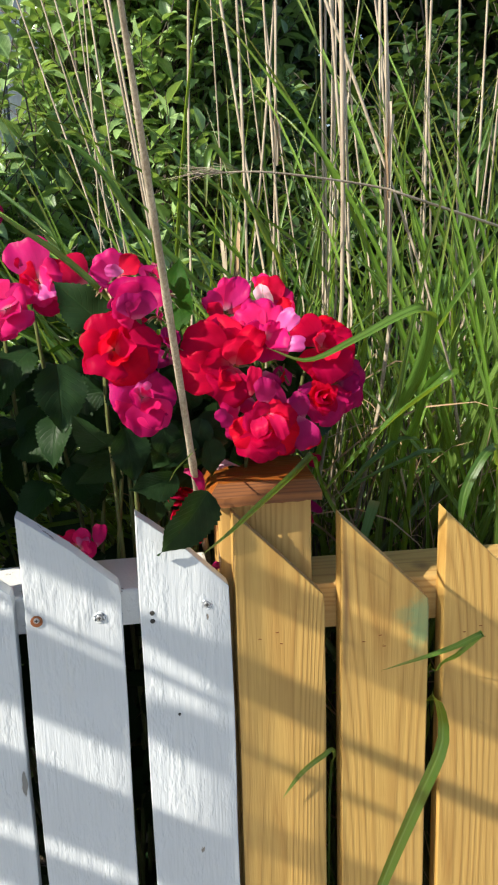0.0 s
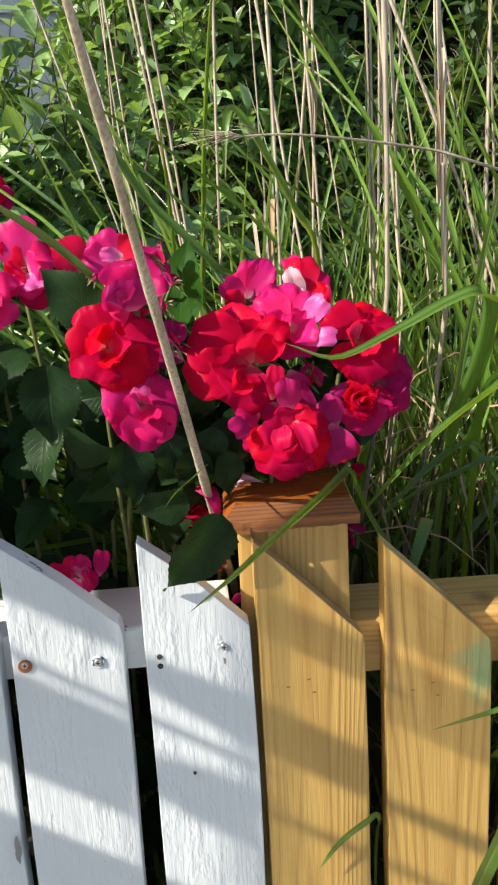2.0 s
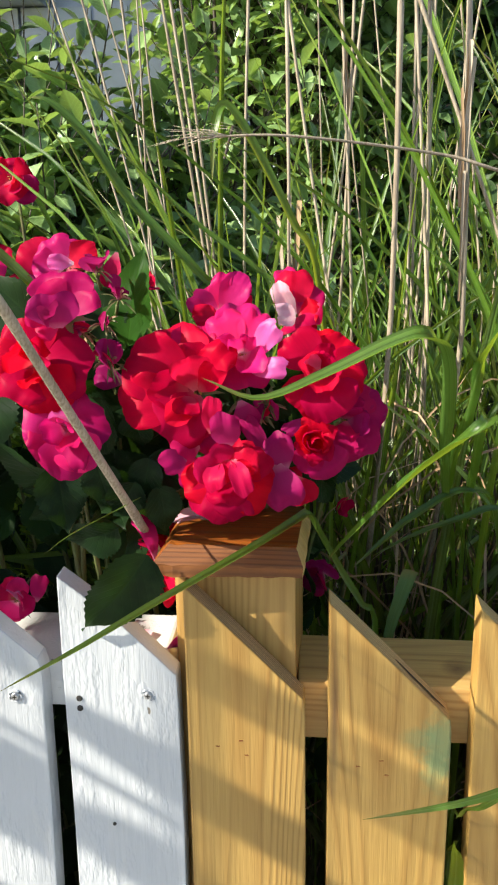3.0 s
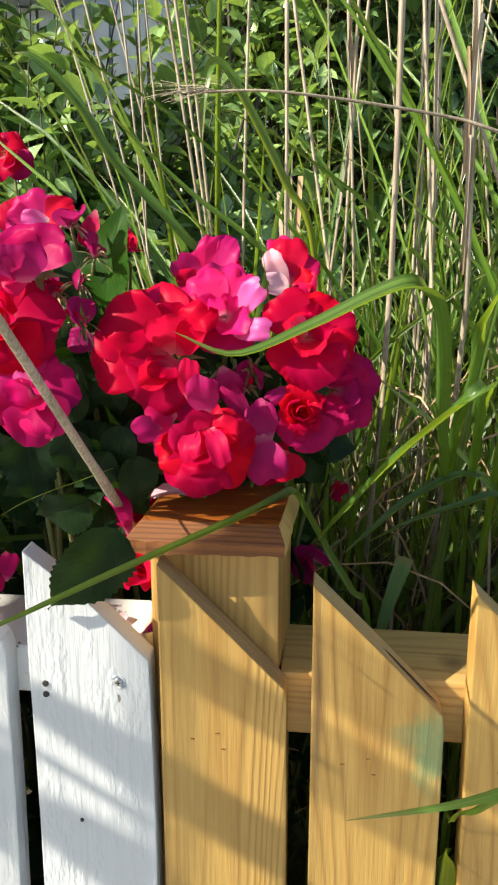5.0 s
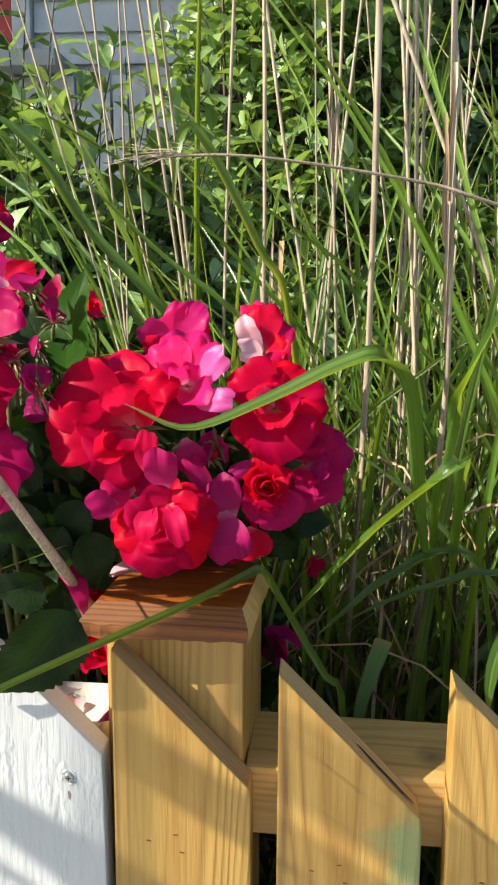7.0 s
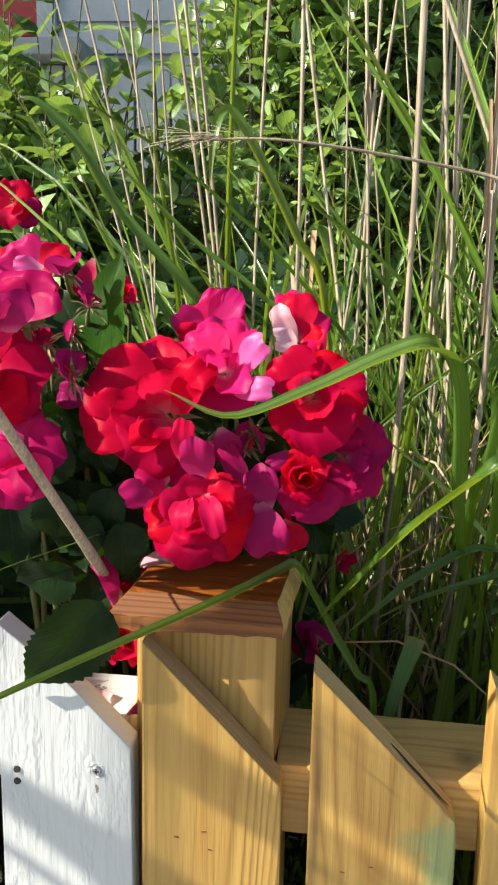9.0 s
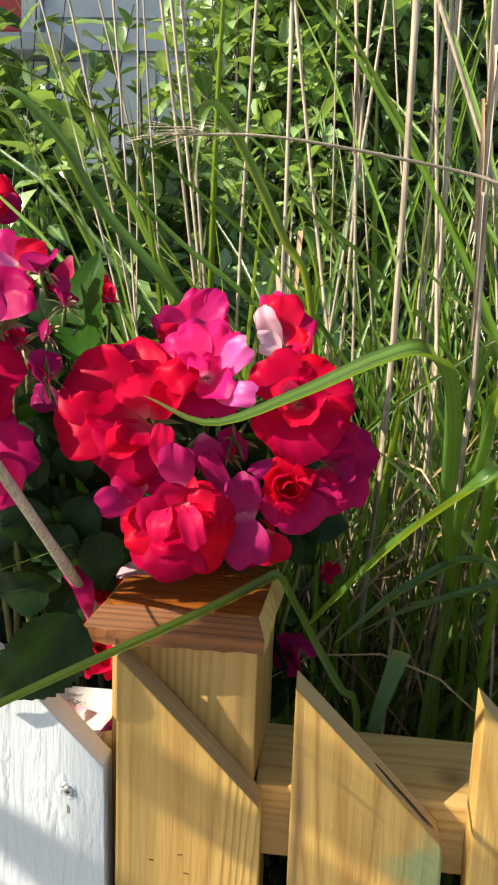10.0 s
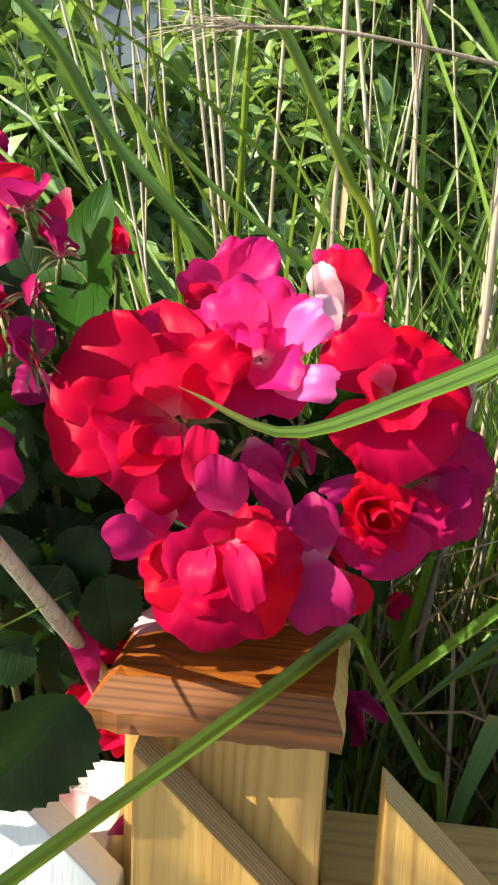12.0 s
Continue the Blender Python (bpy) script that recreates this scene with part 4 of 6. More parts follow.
rng = random.Random(21)


def flower(at, face, size, colours, openness=1.0, counts=(5, 3, 2), loose=(), stem=True, bare=False):
    """A rose at a place, facing a direction; colours: outer, middle and inner petals. openness below 1 closes it. loose: petals of their own (turn, tilt, size, ring, colour)."""
    q = Vector(face).to_track_quat("Z", "Y").to_matrix().to_4x4()
    k = size / 0.035
    spin = rng.uniform(0, 360)
    turn_back = pose(0, 0, 0, 0, 0, -spin)
    m = Matrix.Translation(at) @ q @ pose(0, 0, 0, 0, 0, spin) @ Matrix.Diagonal((k, k, k, 1))
    base = link_mesh("flower", HEART if any(counts) and not bare else STALK, None, rose_bush)
    base.matrix_basis = m
    for ring, (c, n) in enumerate(zip(colours, counts)):
        start = rng.uniform(0, 360)
        for i in range(n):
            me = rng.choice(FAMILIES[c][ring])
            p = link_mesh("petal", me, None, base)
            tilt = rng.uniform(-34, 18) - (1 - openness) * 60
            p.matrix_basis = pose(0, 0, 0.0012 * ring, 0, 0, start + i * 360 / n + rng.uniform(-30, 30)) @ pose(0.0015 + 0.001 * (2 - ring), 0, 0, 0, tilt, 0) @ pose(0, 0, 0, rng.uniform(-16, 16), 0, 0) @ Matrix.Scale(rng.uniform(0.78, 1.16), 4)
    for az, tilt, scale, ring, c in loose:
        p = link_mesh("petal", FAMILIES[c][ring][int(az + tilt) % 7], None, base)
        p.matrix_basis = turn_back @ pose(0, 0, 0.001, 0, 0, az) @ pose(0.002, 0, 0, 0, tilt, 0) @ Matrix.Scale(scale, 4)
    if stem:
        a = m @ Vector((0, 0, -0.013))
        d = (q @ Vector((0, 0, -1))).normalized()
        b = Vector(at) + d * 0.05 + Vector((0, 0.03, -0.03))
        c = b.lerp(BUSH_ROOT, 0.35) + Vector((rng.uniform(-0.03, 0.03), rng.uniform(0.02, 0.06), -0.05))
        s = Sheets()
        s.tube(spline((a, b, c, BUSH_ROOT + Vector((rng.uniform(-0.05, 0.05), rng.uniform(-0.04, 0.04), 0))), 14), [0.0013 + 0.0022 * j / 14 for j in range(15)], 6)
        link_mesh("stem", s.mesh("stem", STEM_GREEN), None, rose_bush)
    return base


VIEWED = Vector((0.05, -1.0, 0.2))


def petal_sheet(base, tip, width, bow, cup, roll, seed, material):
    """One broad petal from base to tip: it fans out, bows towards its face, lifts its sides by cup and rolls its rim back."""
    r = random.Random(seed)
    a = tip - base
    L = a.length
    a.normalize()
    n = (VIEWED - a * VIEWED.dot(a)).normalized()
    n = Matrix.Rotation(radians(roll), 3, a) @ n
    side = a.cross(n)
    ph, ph2, ph3 = (r.uniform(0, 9) for _ in range(3))
    curl, notch, skew = r.uniform(0.4, 2.6), r.uniform(0.0, 0.07), r.uniform(-0.10, 0.10)
    round_off = 0.40 * min(L, width)

    def fn(u, v):
        x = (u - 0.5) * 2
        w = width / 2 * (0.17 + 0.83 * math.sin(math.pi / 2 * min(1.0, v / 0.72)) ** 1.1)
        w *= 1 + 0.05 * math.sin(v * 7 + ph3) * v
        along = v * L * 1.03 - v * v * (round_off * (1 - math.sqrt(max(0.0, 1 - 0.97 * x * x))) + notch * L * math.exp(-(x * 3.2) ** 2) + 0.02 * L * math.sin(x * 5 + ph) + 0.007 * L * v * math.sin(x * 15 + ph2 + 2 * math.sin(x * 3.3 + ph3)))
        rise = bow * L * 4 * v * (1 - v) + cup * w * x * x * (0.4 + 0.6 * v)
        rise -= curl * 0.9 * L * max(0.0, v - 0.72) ** 2 * (0.6 + 0.6 * math.sin(x * 2.2 + ph2) ** 2)
        rise += width * v * v * (0.085 * math.sin(x * 2.9 + ph) + 0.042 * v * math.sin(x * 6.4 + ph2) + 0.014 * v ** 4 * math.sin(x * 13 + ph3 + 3 * math.sin(x * 4 + ph))) + skew * w * x * v
        q = base + a * along + side * (x * w) + n * rise
        return q + n * (v * (0.0034 * noise.noise(q * 40 + Vector((ph, 0, 0))) + 0.0007 * noise.noise(q * 150 + Vector((0, ph, 0)))))

    s = Sheets()
    s.grid(24, 16, fn)
    return s.mesh("petal", material)


PETAL_MATS = {"red": PETAL_RED, "crimson": PETAL_CRIMSON, "pink": PETAL_PINK, "magenta": PETAL_MAGENTA, "faded": PETAL_FADED, "pale": PETAL_PALE, "white": PETAL_WHITE}
bloom_count = 0


def bloom(heart, outer, inner=()):
    """A rose with every petal laid out by itself: tip, width, bow, cup, roll, colour and, where it hangs loose, its own foot."""
    global bloom_count
    bloom_count += 1
    heart = Vector(heart)
    q = Vector((-0.05, -0.95, 0.3)).to_track_quat("Z", "Y").to_matrix().to_4x4()
    base = link_mesh("flower", HEART, None, rose_bush)
    base.matrix_basis = Matrix.Translation(heart + Vector((0, 0.004, 0))) @ q @ Matrix.Scale(0.9, 4)
    back = base.matrix_basis.inverted()
    for k, (tip, width, bow, cup, roll, colour, *foot) in enumerate((*outer, *inner)):
        tip = Vector(tip)
        lo = Vector(foot[0]) if foot else heart.lerp(tip, 0.06)
        p = link_mesh("petal", petal_sheet(lo - heart, tip - heart, width, bow, cup, roll, bloom_count * 40 + k, PETAL_MATS[colour]), None, base)
        p.matrix_basis = back @ Matrix.Translation(heart)
    a = heart + Vector((0, 0.014, -0.006))
    b = heart + Vector((-0.01, 0.06, -0.06))
    c = b.lerp(BUSH_ROOT, 0.35) + Vector((rng.uniform(-0.03, 0.03), rng.uniform(0.02, 0.06), -0.05))
    s = Sheets()
    s.tube(spline((a, b, c, BUSH_ROOT + Vector((rng.uniform(-0.05, 0.05), rng.uniform(-0.04, 0.04), 0))), 14), [0.0013 + 0.0022 * j / 14 for j in range(15)], 6)
    link_mesh("stem", s.mesh("stem", STEM_GREEN), None, rose_bush)
    return base


# large red rose, wide open
bloom((-0.092, 0.03, 1.097), (
    ((-0.138, 0.026, 1.125), 0.048, 0.1, 0.12, 0, "red"),
    ((-0.142, 0.014, 1.092), 0.0375, 0.1, 0.25, 0, "red"),
    ((-0.121, 0.012, 1.104), 0.0261, -0.06, 0.4, 0, "red"),
    ((-0.112, 0.01, 1.068), 0.0418, 0.14, 0.12, 0, "red"),
    ((-0.094, 0.018, 1.066), 0.0331, 0.1, 0.15, 0, "red"),
    ((-0.09, 0.034, 1.131), 0.0391, 0.08, 0.12, 0, "red"),
    ((-0.071, 0.024, 1.13), 0.0255, 0.05, 0.35, -15, "red"),
    ((-0.114, 0.048, 1.141), 0.0452, 0.08, 0.12, 0, "crimson"),
    ((-0.096, 0.052, 1.142), 0.0304, 0.05, 0.15, 0, "magenta")), (
    ((-0.094, 0.002, 1.124), 0.0268, -0.14, 0.45, 12, "crimson"),
    ((-0.108, 0.004, 1.082), 0.019, -0.1, 0.5, 0, "crimson"),
    ((-0.102, 0.01, 1.088), 0.0217, -0.1, 0.5, 0, "red"),
    ((-0.076, 0.006, 1.117), 0.019, -0.1, 0.5, -10, "red"),
    ((-0.169, 0.05, 1.106), 0.0175, 0.08, 0.2, 0, "faded", (-0.145, 0.048, 1.101)),))
# hot pink rose above it
bloom((-0.061, 0.044, 1.121), (
    ((-0.079, 0.052, 1.15), 0.0277, 0.06, 0.2, 0, "pink"),
    ((-0.066, 0.062, 1.156), 0.0337, 0.06, 0.15, 0, "pink"),
    ((-0.049, 0.052, 1.151), 0.025, 0.06, 0.2, 0, "pink"),
    ((-0.08, 0.034, 1.127), 0.0234, 0.08, 0.2, 0, "pink"),
    ((-0.055, 0.03, 1.099), 0.0371, 0.1, 0.2, 0, "magenta"),
    ((-0.069, 0.034, 1.104), 0.026, 0.1, 0.2, 0, "magenta"),
    ((-0.038, 0.022, 1.144), 0.0184, 0.06, 0.12, -30, "pale", (-0.053, 0.038, 1.12)),
    ((-0.031, 0.014, 1.117), 0.0144, 0.12, 0.1, -10, "pale", (-0.055, 0.036, 1.111))), (
    ((-0.047, 0.016, 1.119), 0.0207, -0.08, 0.45, 0, "pink"),
    ((-0.063, 0.02, 1.114), 0.0228, -0.08, 0.45, 0, "pink"),
    ((-0.055, 0.022, 1.135), 0.0127, -0.12, 0.5, 0, "pink"),
    ((-0.064, 0.022, 1.133), 0.014, -0.12, 0.5, 0, "pink"),))
# pink flower behind it
bloom((-0.085, 0.135, 1.137), (
    ((-0.065, 0.13, 1.17), 0.0241, 0.08, 0.2, 0, "pink"),
    ((-0.079, 0.132, 1.171), 0.0227, 0.06, 0.25, 0, "pink"),
    ((-0.091, 0.135, 1.162), 0.0236, 0.06, 0.2, 0, "pink"),
    ((-0.106, 0.12, 1.155), 0.0214, 0.08, 0.2, 0, "pink"),
    ((-0.101, 0.115, 1.141), 0.0174, 0.1, 0.2, 0, "crimson"),
    ((-0.057, 0.13, 1.148), 0.0218, 0.08, 0.2, 0, "crimson")))
# red bud with pale undersides
bloom((-0.024, 0.19, 1.131), (
    ((-0.027, 0.195, 1.17), 0.032, 0.12, 0.25, 0, "crimson"),
    ((-0.036, 0.205, 1.172), 0.0193, 0.08, 0.3, 0, "pink"),
    ((-0.008, 0.192, 1.157), 0.0275, 0.1, 0.25, 0, "magenta"),
    ((-0.041, 0.178, 1.159), 0.0185, 0.08, 0.25, -25, "white"),
    ((-0.038, 0.16, 1.136), 0.0188, 0.1, 0.25, 0, "white"),
    ((-0.015, 0.168, 1.124), 0.0406, 0.14, 0.25, 0, "crimson"),
    ((-0.005, 0.175, 1.133), 0.0293, 0.12, 0.2, 0, "red")))
# red rose on the sunny side
bloom((-0.007, 0.044, 1.108), (
    ((-0.029, 0.048, 1.134), 0.0335, 0.08, 0.15, 0, "red"),
    ((-0.009, 0.058, 1.137), 0.0314, 0.08, 0.15, 0, "red"),
    ((0.013, 0.052, 1.131), 0.0317, 0.08, 0.15, 0, "red"),
    ((0.025, 0.046, 1.116), 0.028, 0.1, 0.15, 0, "red"),
    ((0.022, 0.032, 1.101), 0.024, 0.12, 0.2, 0, "red"),
    ((0.005, 0.022, 1.082), 0.0419, 0.12, 0.12, 0, "red"),
    ((-0.022, 0.026, 1.086), 0.0333, 0.1, 0.15, 0, "red")), (
    ((-0.018, 0.016, 1.12), 0.0201, -0.1, 0.45, 10, "crimson"),
    ((0.002, 0.02, 1.12), 0.0209, -0.1, 0.45, -10, "red"),
    ((-0.014, 0.022, 1.123), 0.0108, -0.06, 0.3, -20, "pale"),
    ((-0.005, 0.026, 1.128), 0.0192, -0.08, 0.4, 0, "red"),
    ((-0.004, 0.014, 1.104), 0.0206, -0.08, 0.45, 0, "crimson"),))
# red rose hanging over the post cap
bloom((-0.07, 0.01, 1.041), (
    ((-0.084, -0.002, 1.062), 0.0314, 0.1, 0.25, 10, "crimson"),
    ((-0.06, 0.004, 1.067), 0.0342, 0.1, 0.2, -8, "crimson"),
    ((-0.042, 0.006, 1.057), 0.0215, 0.08, 0.25, 0, "red"),
    ((-0.101, 0.006, 1.037), 0.0295, 0.1, 0.15, 0, "red"),
    ((-0.087, 0.0, 1.016), 0.0339, 0.12, 0.12, 0, "red"),
    ((-0.059, -0.003, 1.017), 0.0313, 0.12, 0.12, 0, "red"),
    ((-0.042, 0.002, 1.029), 0.0341, 0.1, 0.15, 0, "red"),
    ((-0.039, 0.01, 1.048), 0.0297, 0.08, 0.2, 0, "red"),
    ((-0.049, 0.014, 1.061), 0.025, 0.06, 0.2, 0, "crimson")), (
    ((-0.077, -0.012, 1.039), 0.0159, 0.2, 0.4, 22, "crimson", (-0.075, 0.006, 1.054)),
    ((-0.056, -0.014, 1.037), 0.0141, 0.2, 0.4, -6, "crimson", (-0.066, 0.006, 1.056)),
    ((-0.068, -0.008, 1.045), 0.0119, 0.12, 0.5, 0, "red", (-0.07, 0.006, 1.056)),
    ((-0.07, -0.004, 1.026), 0.0276, 0.1, 0.25, 0, "red"),
    ((-0.054, -0.006, 1.053), 0.015, -0.1, 0.5, -20, "red"),))
# half-open red rose
bloom((-0.011, 0.038, 1.060), (
    ((-0.023, 0.022, 1.064), 0.022, 0.10, 0.5, 12, "red"),
    ((-0.013, 0.026, 1.077), 0.024, 0.08, 0.5, 0, "red"),
    ((0.001, 0.024, 1.068), 0.022, 0.10, 0.5, -12, "red"),
    ((-0.004, 0.018, 1.051), 0.022, 0.12, 0.5, -8, "red"),
    ((-0.017, 0.017, 1.052), 0.023, 0.12, 0.5, 8, "red"),
    ((-0.018, 0.026, 1.041), 0.0229, 0.08, 0.15, 0, "magenta"),
    ((0.004, 0.03, 1.038), 0.031, 0.08, 0.12, 0, "magenta")), (
    ((-0.016, 0.012, 1.070), 0.0155, -0.16, 0.8, 10, "red"),
    ((-0.005, 0.012, 1.069), 0.0155, -0.16, 0.8, -10, "red"),
    ((-0.011, 0.009, 1.063), 0.0135, -0.12, 0.8, 0, "red"),
    ((-0.008, 0.009, 1.068), 0.009, -0.12, 0.9, 30, "crimson"),))
# overblown magenta rose
bloom((0.013, 0.062, 1.07), (
    ((0.024, 0.06, 1.096), 0.0315, 0.08, 0.15, 0, "magenta"),
    ((0.04, 0.062, 1.084), 0.0289, 0.08, 0.15, 0, "magenta"),
    ((0.038, 0.058, 1.065), 0.0287, 0.1, 0.15, 0, "magenta"),
    ((0.028, 0.048, 1.047), 0.0301, 0.1, 0.12, 0, "magenta"),
    ((0.01, 0.044, 1.045), 0.0306, 0.1, 0.12, 0, "magenta"),
    ((0.01, 0.056, 1.09), 0.0272, 0.08, 0.2, 0, "magenta")), (
    ((0.015, 0.034, 1.084), 0.0182, -0.06, 0.4, 0, "magenta"),
    ((0.026, 0.032, 1.074), 0.0195, -0.06, 0.4, 0, "faded"),
    ((0.013, 0.032, 1.064), 0.0182, -0.06, 0.4, 0, "magenta"),))
# faded flower with hanging petals
bloom((-0.077, 0.028, 1.056), (
    ((-0.113, -0.002, 1.053), 0.0175, 0.1, 0.15, 10, "faded", (-0.098, 0.014, 1.056)),
    ((-0.107, 0.008, 1.059), 0.0197, 0.08, 0.15, 0, "magenta", (-0.09, 0.02, 1.061)),
    ((-0.071, -0.004, 1.089), 0.0204, 0.1, 0.2, 0, "faded", (-0.069, 0.008, 1.063)),
    ((-0.078, 0.0, 1.098), 0.0139, 0.08, 0.3, 0, "crimson", (-0.081, 0.012, 1.072)),
    ((-0.086, 0.022, 1.054), 0.0286, 0.08, 0.2, 0, "magenta", (-0.078, 0.03, 1.067)),
    ((-0.055, 0.034, 1.07), 0.0195, 0.08, 0.3, 0, "faded", (-0.063, 0.04, 1.089)),
    ((-0.105, 0.014, 1.041), 0.0262, 0.08, 0.15, 0, "magenta", (-0.086, 0.022, 1.046))))
# faded flower deep in the cluster
bloom((-0.038, 0.036, 1.05), (
    ((-0.029, 0.004, 1.022), 0.0269, 0.12, 0.12, 0, "faded", (-0.036, 0.022, 1.048)),
    ((-0.038, 0.018, 1.069), 0.0195, 0.08, 0.25, 0, "faded", (-0.03, 0.026, 1.043)),
    ((-0.059, 0.03, 1.078), 0.0136, 0.08, 0.3, 0, "faded", (-0.043, 0.036, 1.051)),
    ((-0.031, 0.024, 1.07), 0.0102, 0.08, 0.2, 0, "faded", (-0.014, 0.034, 1.077)),
    ((-0.015, 0.04, 1.013), 0.0231, 0.08, 0.2, 0, "crimson", (-0.024, 0.05, 1.03)),
    ((-0.047, 0.03, 1.034), 0.0258, 0.08, 0.2, 0, "magenta", (-0.045, 0.04, 1.056))))
# red rose of the side cluster
bloom((-0.2, 0.019, 1.118), (
    ((-0.227, 0.005, 1.117), 0.0403, 0.1, 0.15, 0, "red"),
    ((-0.206, 0.021, 1.151), 0.0405, 0.08, 0.15, 0, "red"),
    ((-0.179, 0.021, 1.145), 0.0413, 0.08, 0.15, 0, "red"),
    ((-0.161, 0.011, 1.116), 0.0432, 0.1, 0.15, 0, "red"),
    ((-0.213, -0.003, 1.099), 0.0422, 0.12, 0.12, 0, "red"),
    ((-0.181, -0.001, 1.095), 0.0423, 0.12, 0.12, 0, "red")), (
    ((-0.207, -0.011, 1.132), 0.0264, -0.1, 0.45, 0, "red"),
    ((-0.188, -0.013, 1.126), 0.024, -0.1, 0.45, -10, "crimson"),
    ((-0.198, -0.003, 1.139), 0.026, -0.1, 0.4, 0, "red"),
    ((-0.195, -0.011, 1.112), 0.0224, -0.1, 0.4, 0, "red"),))
# ruffled magenta rose under it
bloom((-0.178, 0.011, 1.076), (
    ((-0.205, -0.001, 1.087), 0.0375, 0.1, 0.15, 0, "pink"),
    ((-0.196, -0.007, 1.057), 0.0371, 0.1, 0.15, 0, "magenta"),
    ((-0.178, -0.011, 1.048), 0.0336, 0.12, 0.15, 0, "magenta"),
    ((-0.162, -0.007, 1.053), 0.0323, 0.12, 0.15, 0, "pink"),
    ((-0.151, 0.001, 1.076), 0.0343, 0.1, 0.15, 0, "magenta"),
    ((-0.162, 0.011, 1.097), 0.0349, 0.08, 0.15, 0, "magenta"),
    ((-0.192, 0.011, 1.1), 0.0365, 0.08, 0.15, 0, "pink")), (
    ((-0.178, -0.015, 1.092), 0.0159, -0.08, 0.4, 0, "pale"),
    ((-0.171, -0.019, 1.071), 0.0182, -0.1, 0.5, 0, "magenta"),
    ((-0.187, -0.017, 1.08), 0.0206, -0.1, 0.5, 0, "magenta"),
    ((-0.174, -0.021, 1.086), 0.0142, -0.1, 0.5, 0, "pink"),))
# cupped purple-magenta rose
bloom((-0.179, 0.019, 1.15), (
    ((-0.195, 0.011, 1.166), 0.0382, 0.08, 0.3, 15, "magenta"),
    ((-0.18, 0.023, 1.181), 0.044, 0.06, 0.25, 0, "magenta"),
    ((-0.164, 0.021, 1.174), 0.0388, 0.08, 0.3, -15, "magenta"),
    ((-0.197, 0.009, 1.15), 0.029, 0.1, 0.25, 0, "magenta")), (
    ((-0.18, -0.005, 1.169), 0.034, 0.12, 0.35, 0, "faded", (-0.179, 0.005, 1.145)),
    ((-0.18, -0.009, 1.159), 0.0201, 0.1, 0.3, 0, "faded"),))
# red and pink rose along the fence
bloom((-0.265, 0.105, 1.174), (
    ((-0.28, 0.11, 1.215), 0.0442, 0.08, 0.15, 0, "pink"),
    ((-0.262, 0.112, 1.199), 0.0482, 0.08, 0.15, 0, "red"),
    ((-0.244, 0.1, 1.179), 0.0408, 0.1, 0.15, 0, "pink"),
    ((-0.251, 0.095, 1.145), 0.0311, 0.1, 0.15, 0, "crimson"),
    ((-0.272, 0.088, 1.154), 0.0326, 0.1, 0.15, 0, "pink"),
    ((-0.283, 0.1, 1.178), 0.0379, 0.1, 0.15, 0, "red")), (
    ((-0.254, 0.084, 1.161), 0.0204, 0.06, 0.2, 0, "pale"),
    ((-0.256, 0.088, 1.179), 0.0261, -0.08, 0.4, 0, "pink"),
    ((-0.271, 0.09, 1.171), 0.0281, -0.08, 0.4, 0, "crimson"),
    ((-0.244, 0.15, 1.196), 0.0335, 0.08, 0.2, 0, "crimson", (-0.223, 0.155, 1.168)),
    ((-0.236, 0.12, 1.166), 0.0146, 0.08, 0.2, 0, "crimson", (-0.249, 0.115, 1.17)),))
# pink rose at the end of the row
bloom((-0.294, 0.08, 1.153), (
    ((-0.313, 0.08, 1.17), 0.0432, 0.08, 0.15, 0, "pink"),
    ((-0.29, 0.085, 1.177), 0.0435, 0.08, 0.15, 0, "pink"),
    ((-0.276, 0.075, 1.152), 0.0408, 0.1, 0.15, 0, "pink"),
    ((-0.286, 0.065, 1.132), 0.0424, 0.1, 0.15, 0, "pink"),
    ((-0.308, 0.065, 1.133), 0.0403, 0.1, 0.15, 0, "magenta")), (
    ((-0.295, 0.06, 1.161), 0.0232, -0.08, 0.45, 0, "pink"),
    ((-0.286, 0.058, 1.15), 0.0231, -0.08, 0.45, 0, "magenta"),))
# spent pink flower going to seed
bloom((-0.193, 0.085, 1.18), (
    ((-0.206, 0.085, 1.201), 0.0273, 0.08, 0.15, 0, "pink"),
    ((-0.19, 0.09, 1.201), 0.0239, 0.08, 0.15, 0, "pink"),
    ((-0.172, 0.085, 1.195), 0.0223, 0.08, 0.15, 0, "crimson"),
    ((-0.202, 0.07, 1.185), 0.0119, 0.08, 0.1, 0, "pale", (-0.186, 0.08, 1.183)),
    ((-0.163, 0.09, 1.164), 0.0152, 0.08, 0.25, 0, "crimson", (-0.157, 0.095, 1.19)),
    ((-0.178, 0.075, 1.165), 0.0141, 0.08, 0.25, 0, "crimson"),
    ((-0.217, 0.08, 1.182), 0.0249, 0.08, 0.2, 0, "pink")))
# dark red rose further back
bloom((-0.366, 0.5, 1.262), (
    ((-0.37, 0.5, 1.286), 0.0419, 0.08, 0.2, 0, "red"),
    ((-0.342, 0.495, 1.269), 0.0379, 0.08, 0.2, 0, "red"),
    ((-0.388, 0.495, 1.271), 0.0379, 0.08, 0.2, 0, "red"),
    ((-0.36, 0.485, 1.236), 0.0437, 0.1, 0.2, 0, "crimson"),
    ((-0.335, 0.49, 1.242), 0.0352, 0.1, 0.2, 0, "magenta")), (
    ((-0.356, 0.475, 1.264), 0.0272, -0.08, 0.45, 0, "red"),
    ((-0.348, 0.475, 1.251), 0.0247, -0.08, 0.45, 0, "crimson"),))
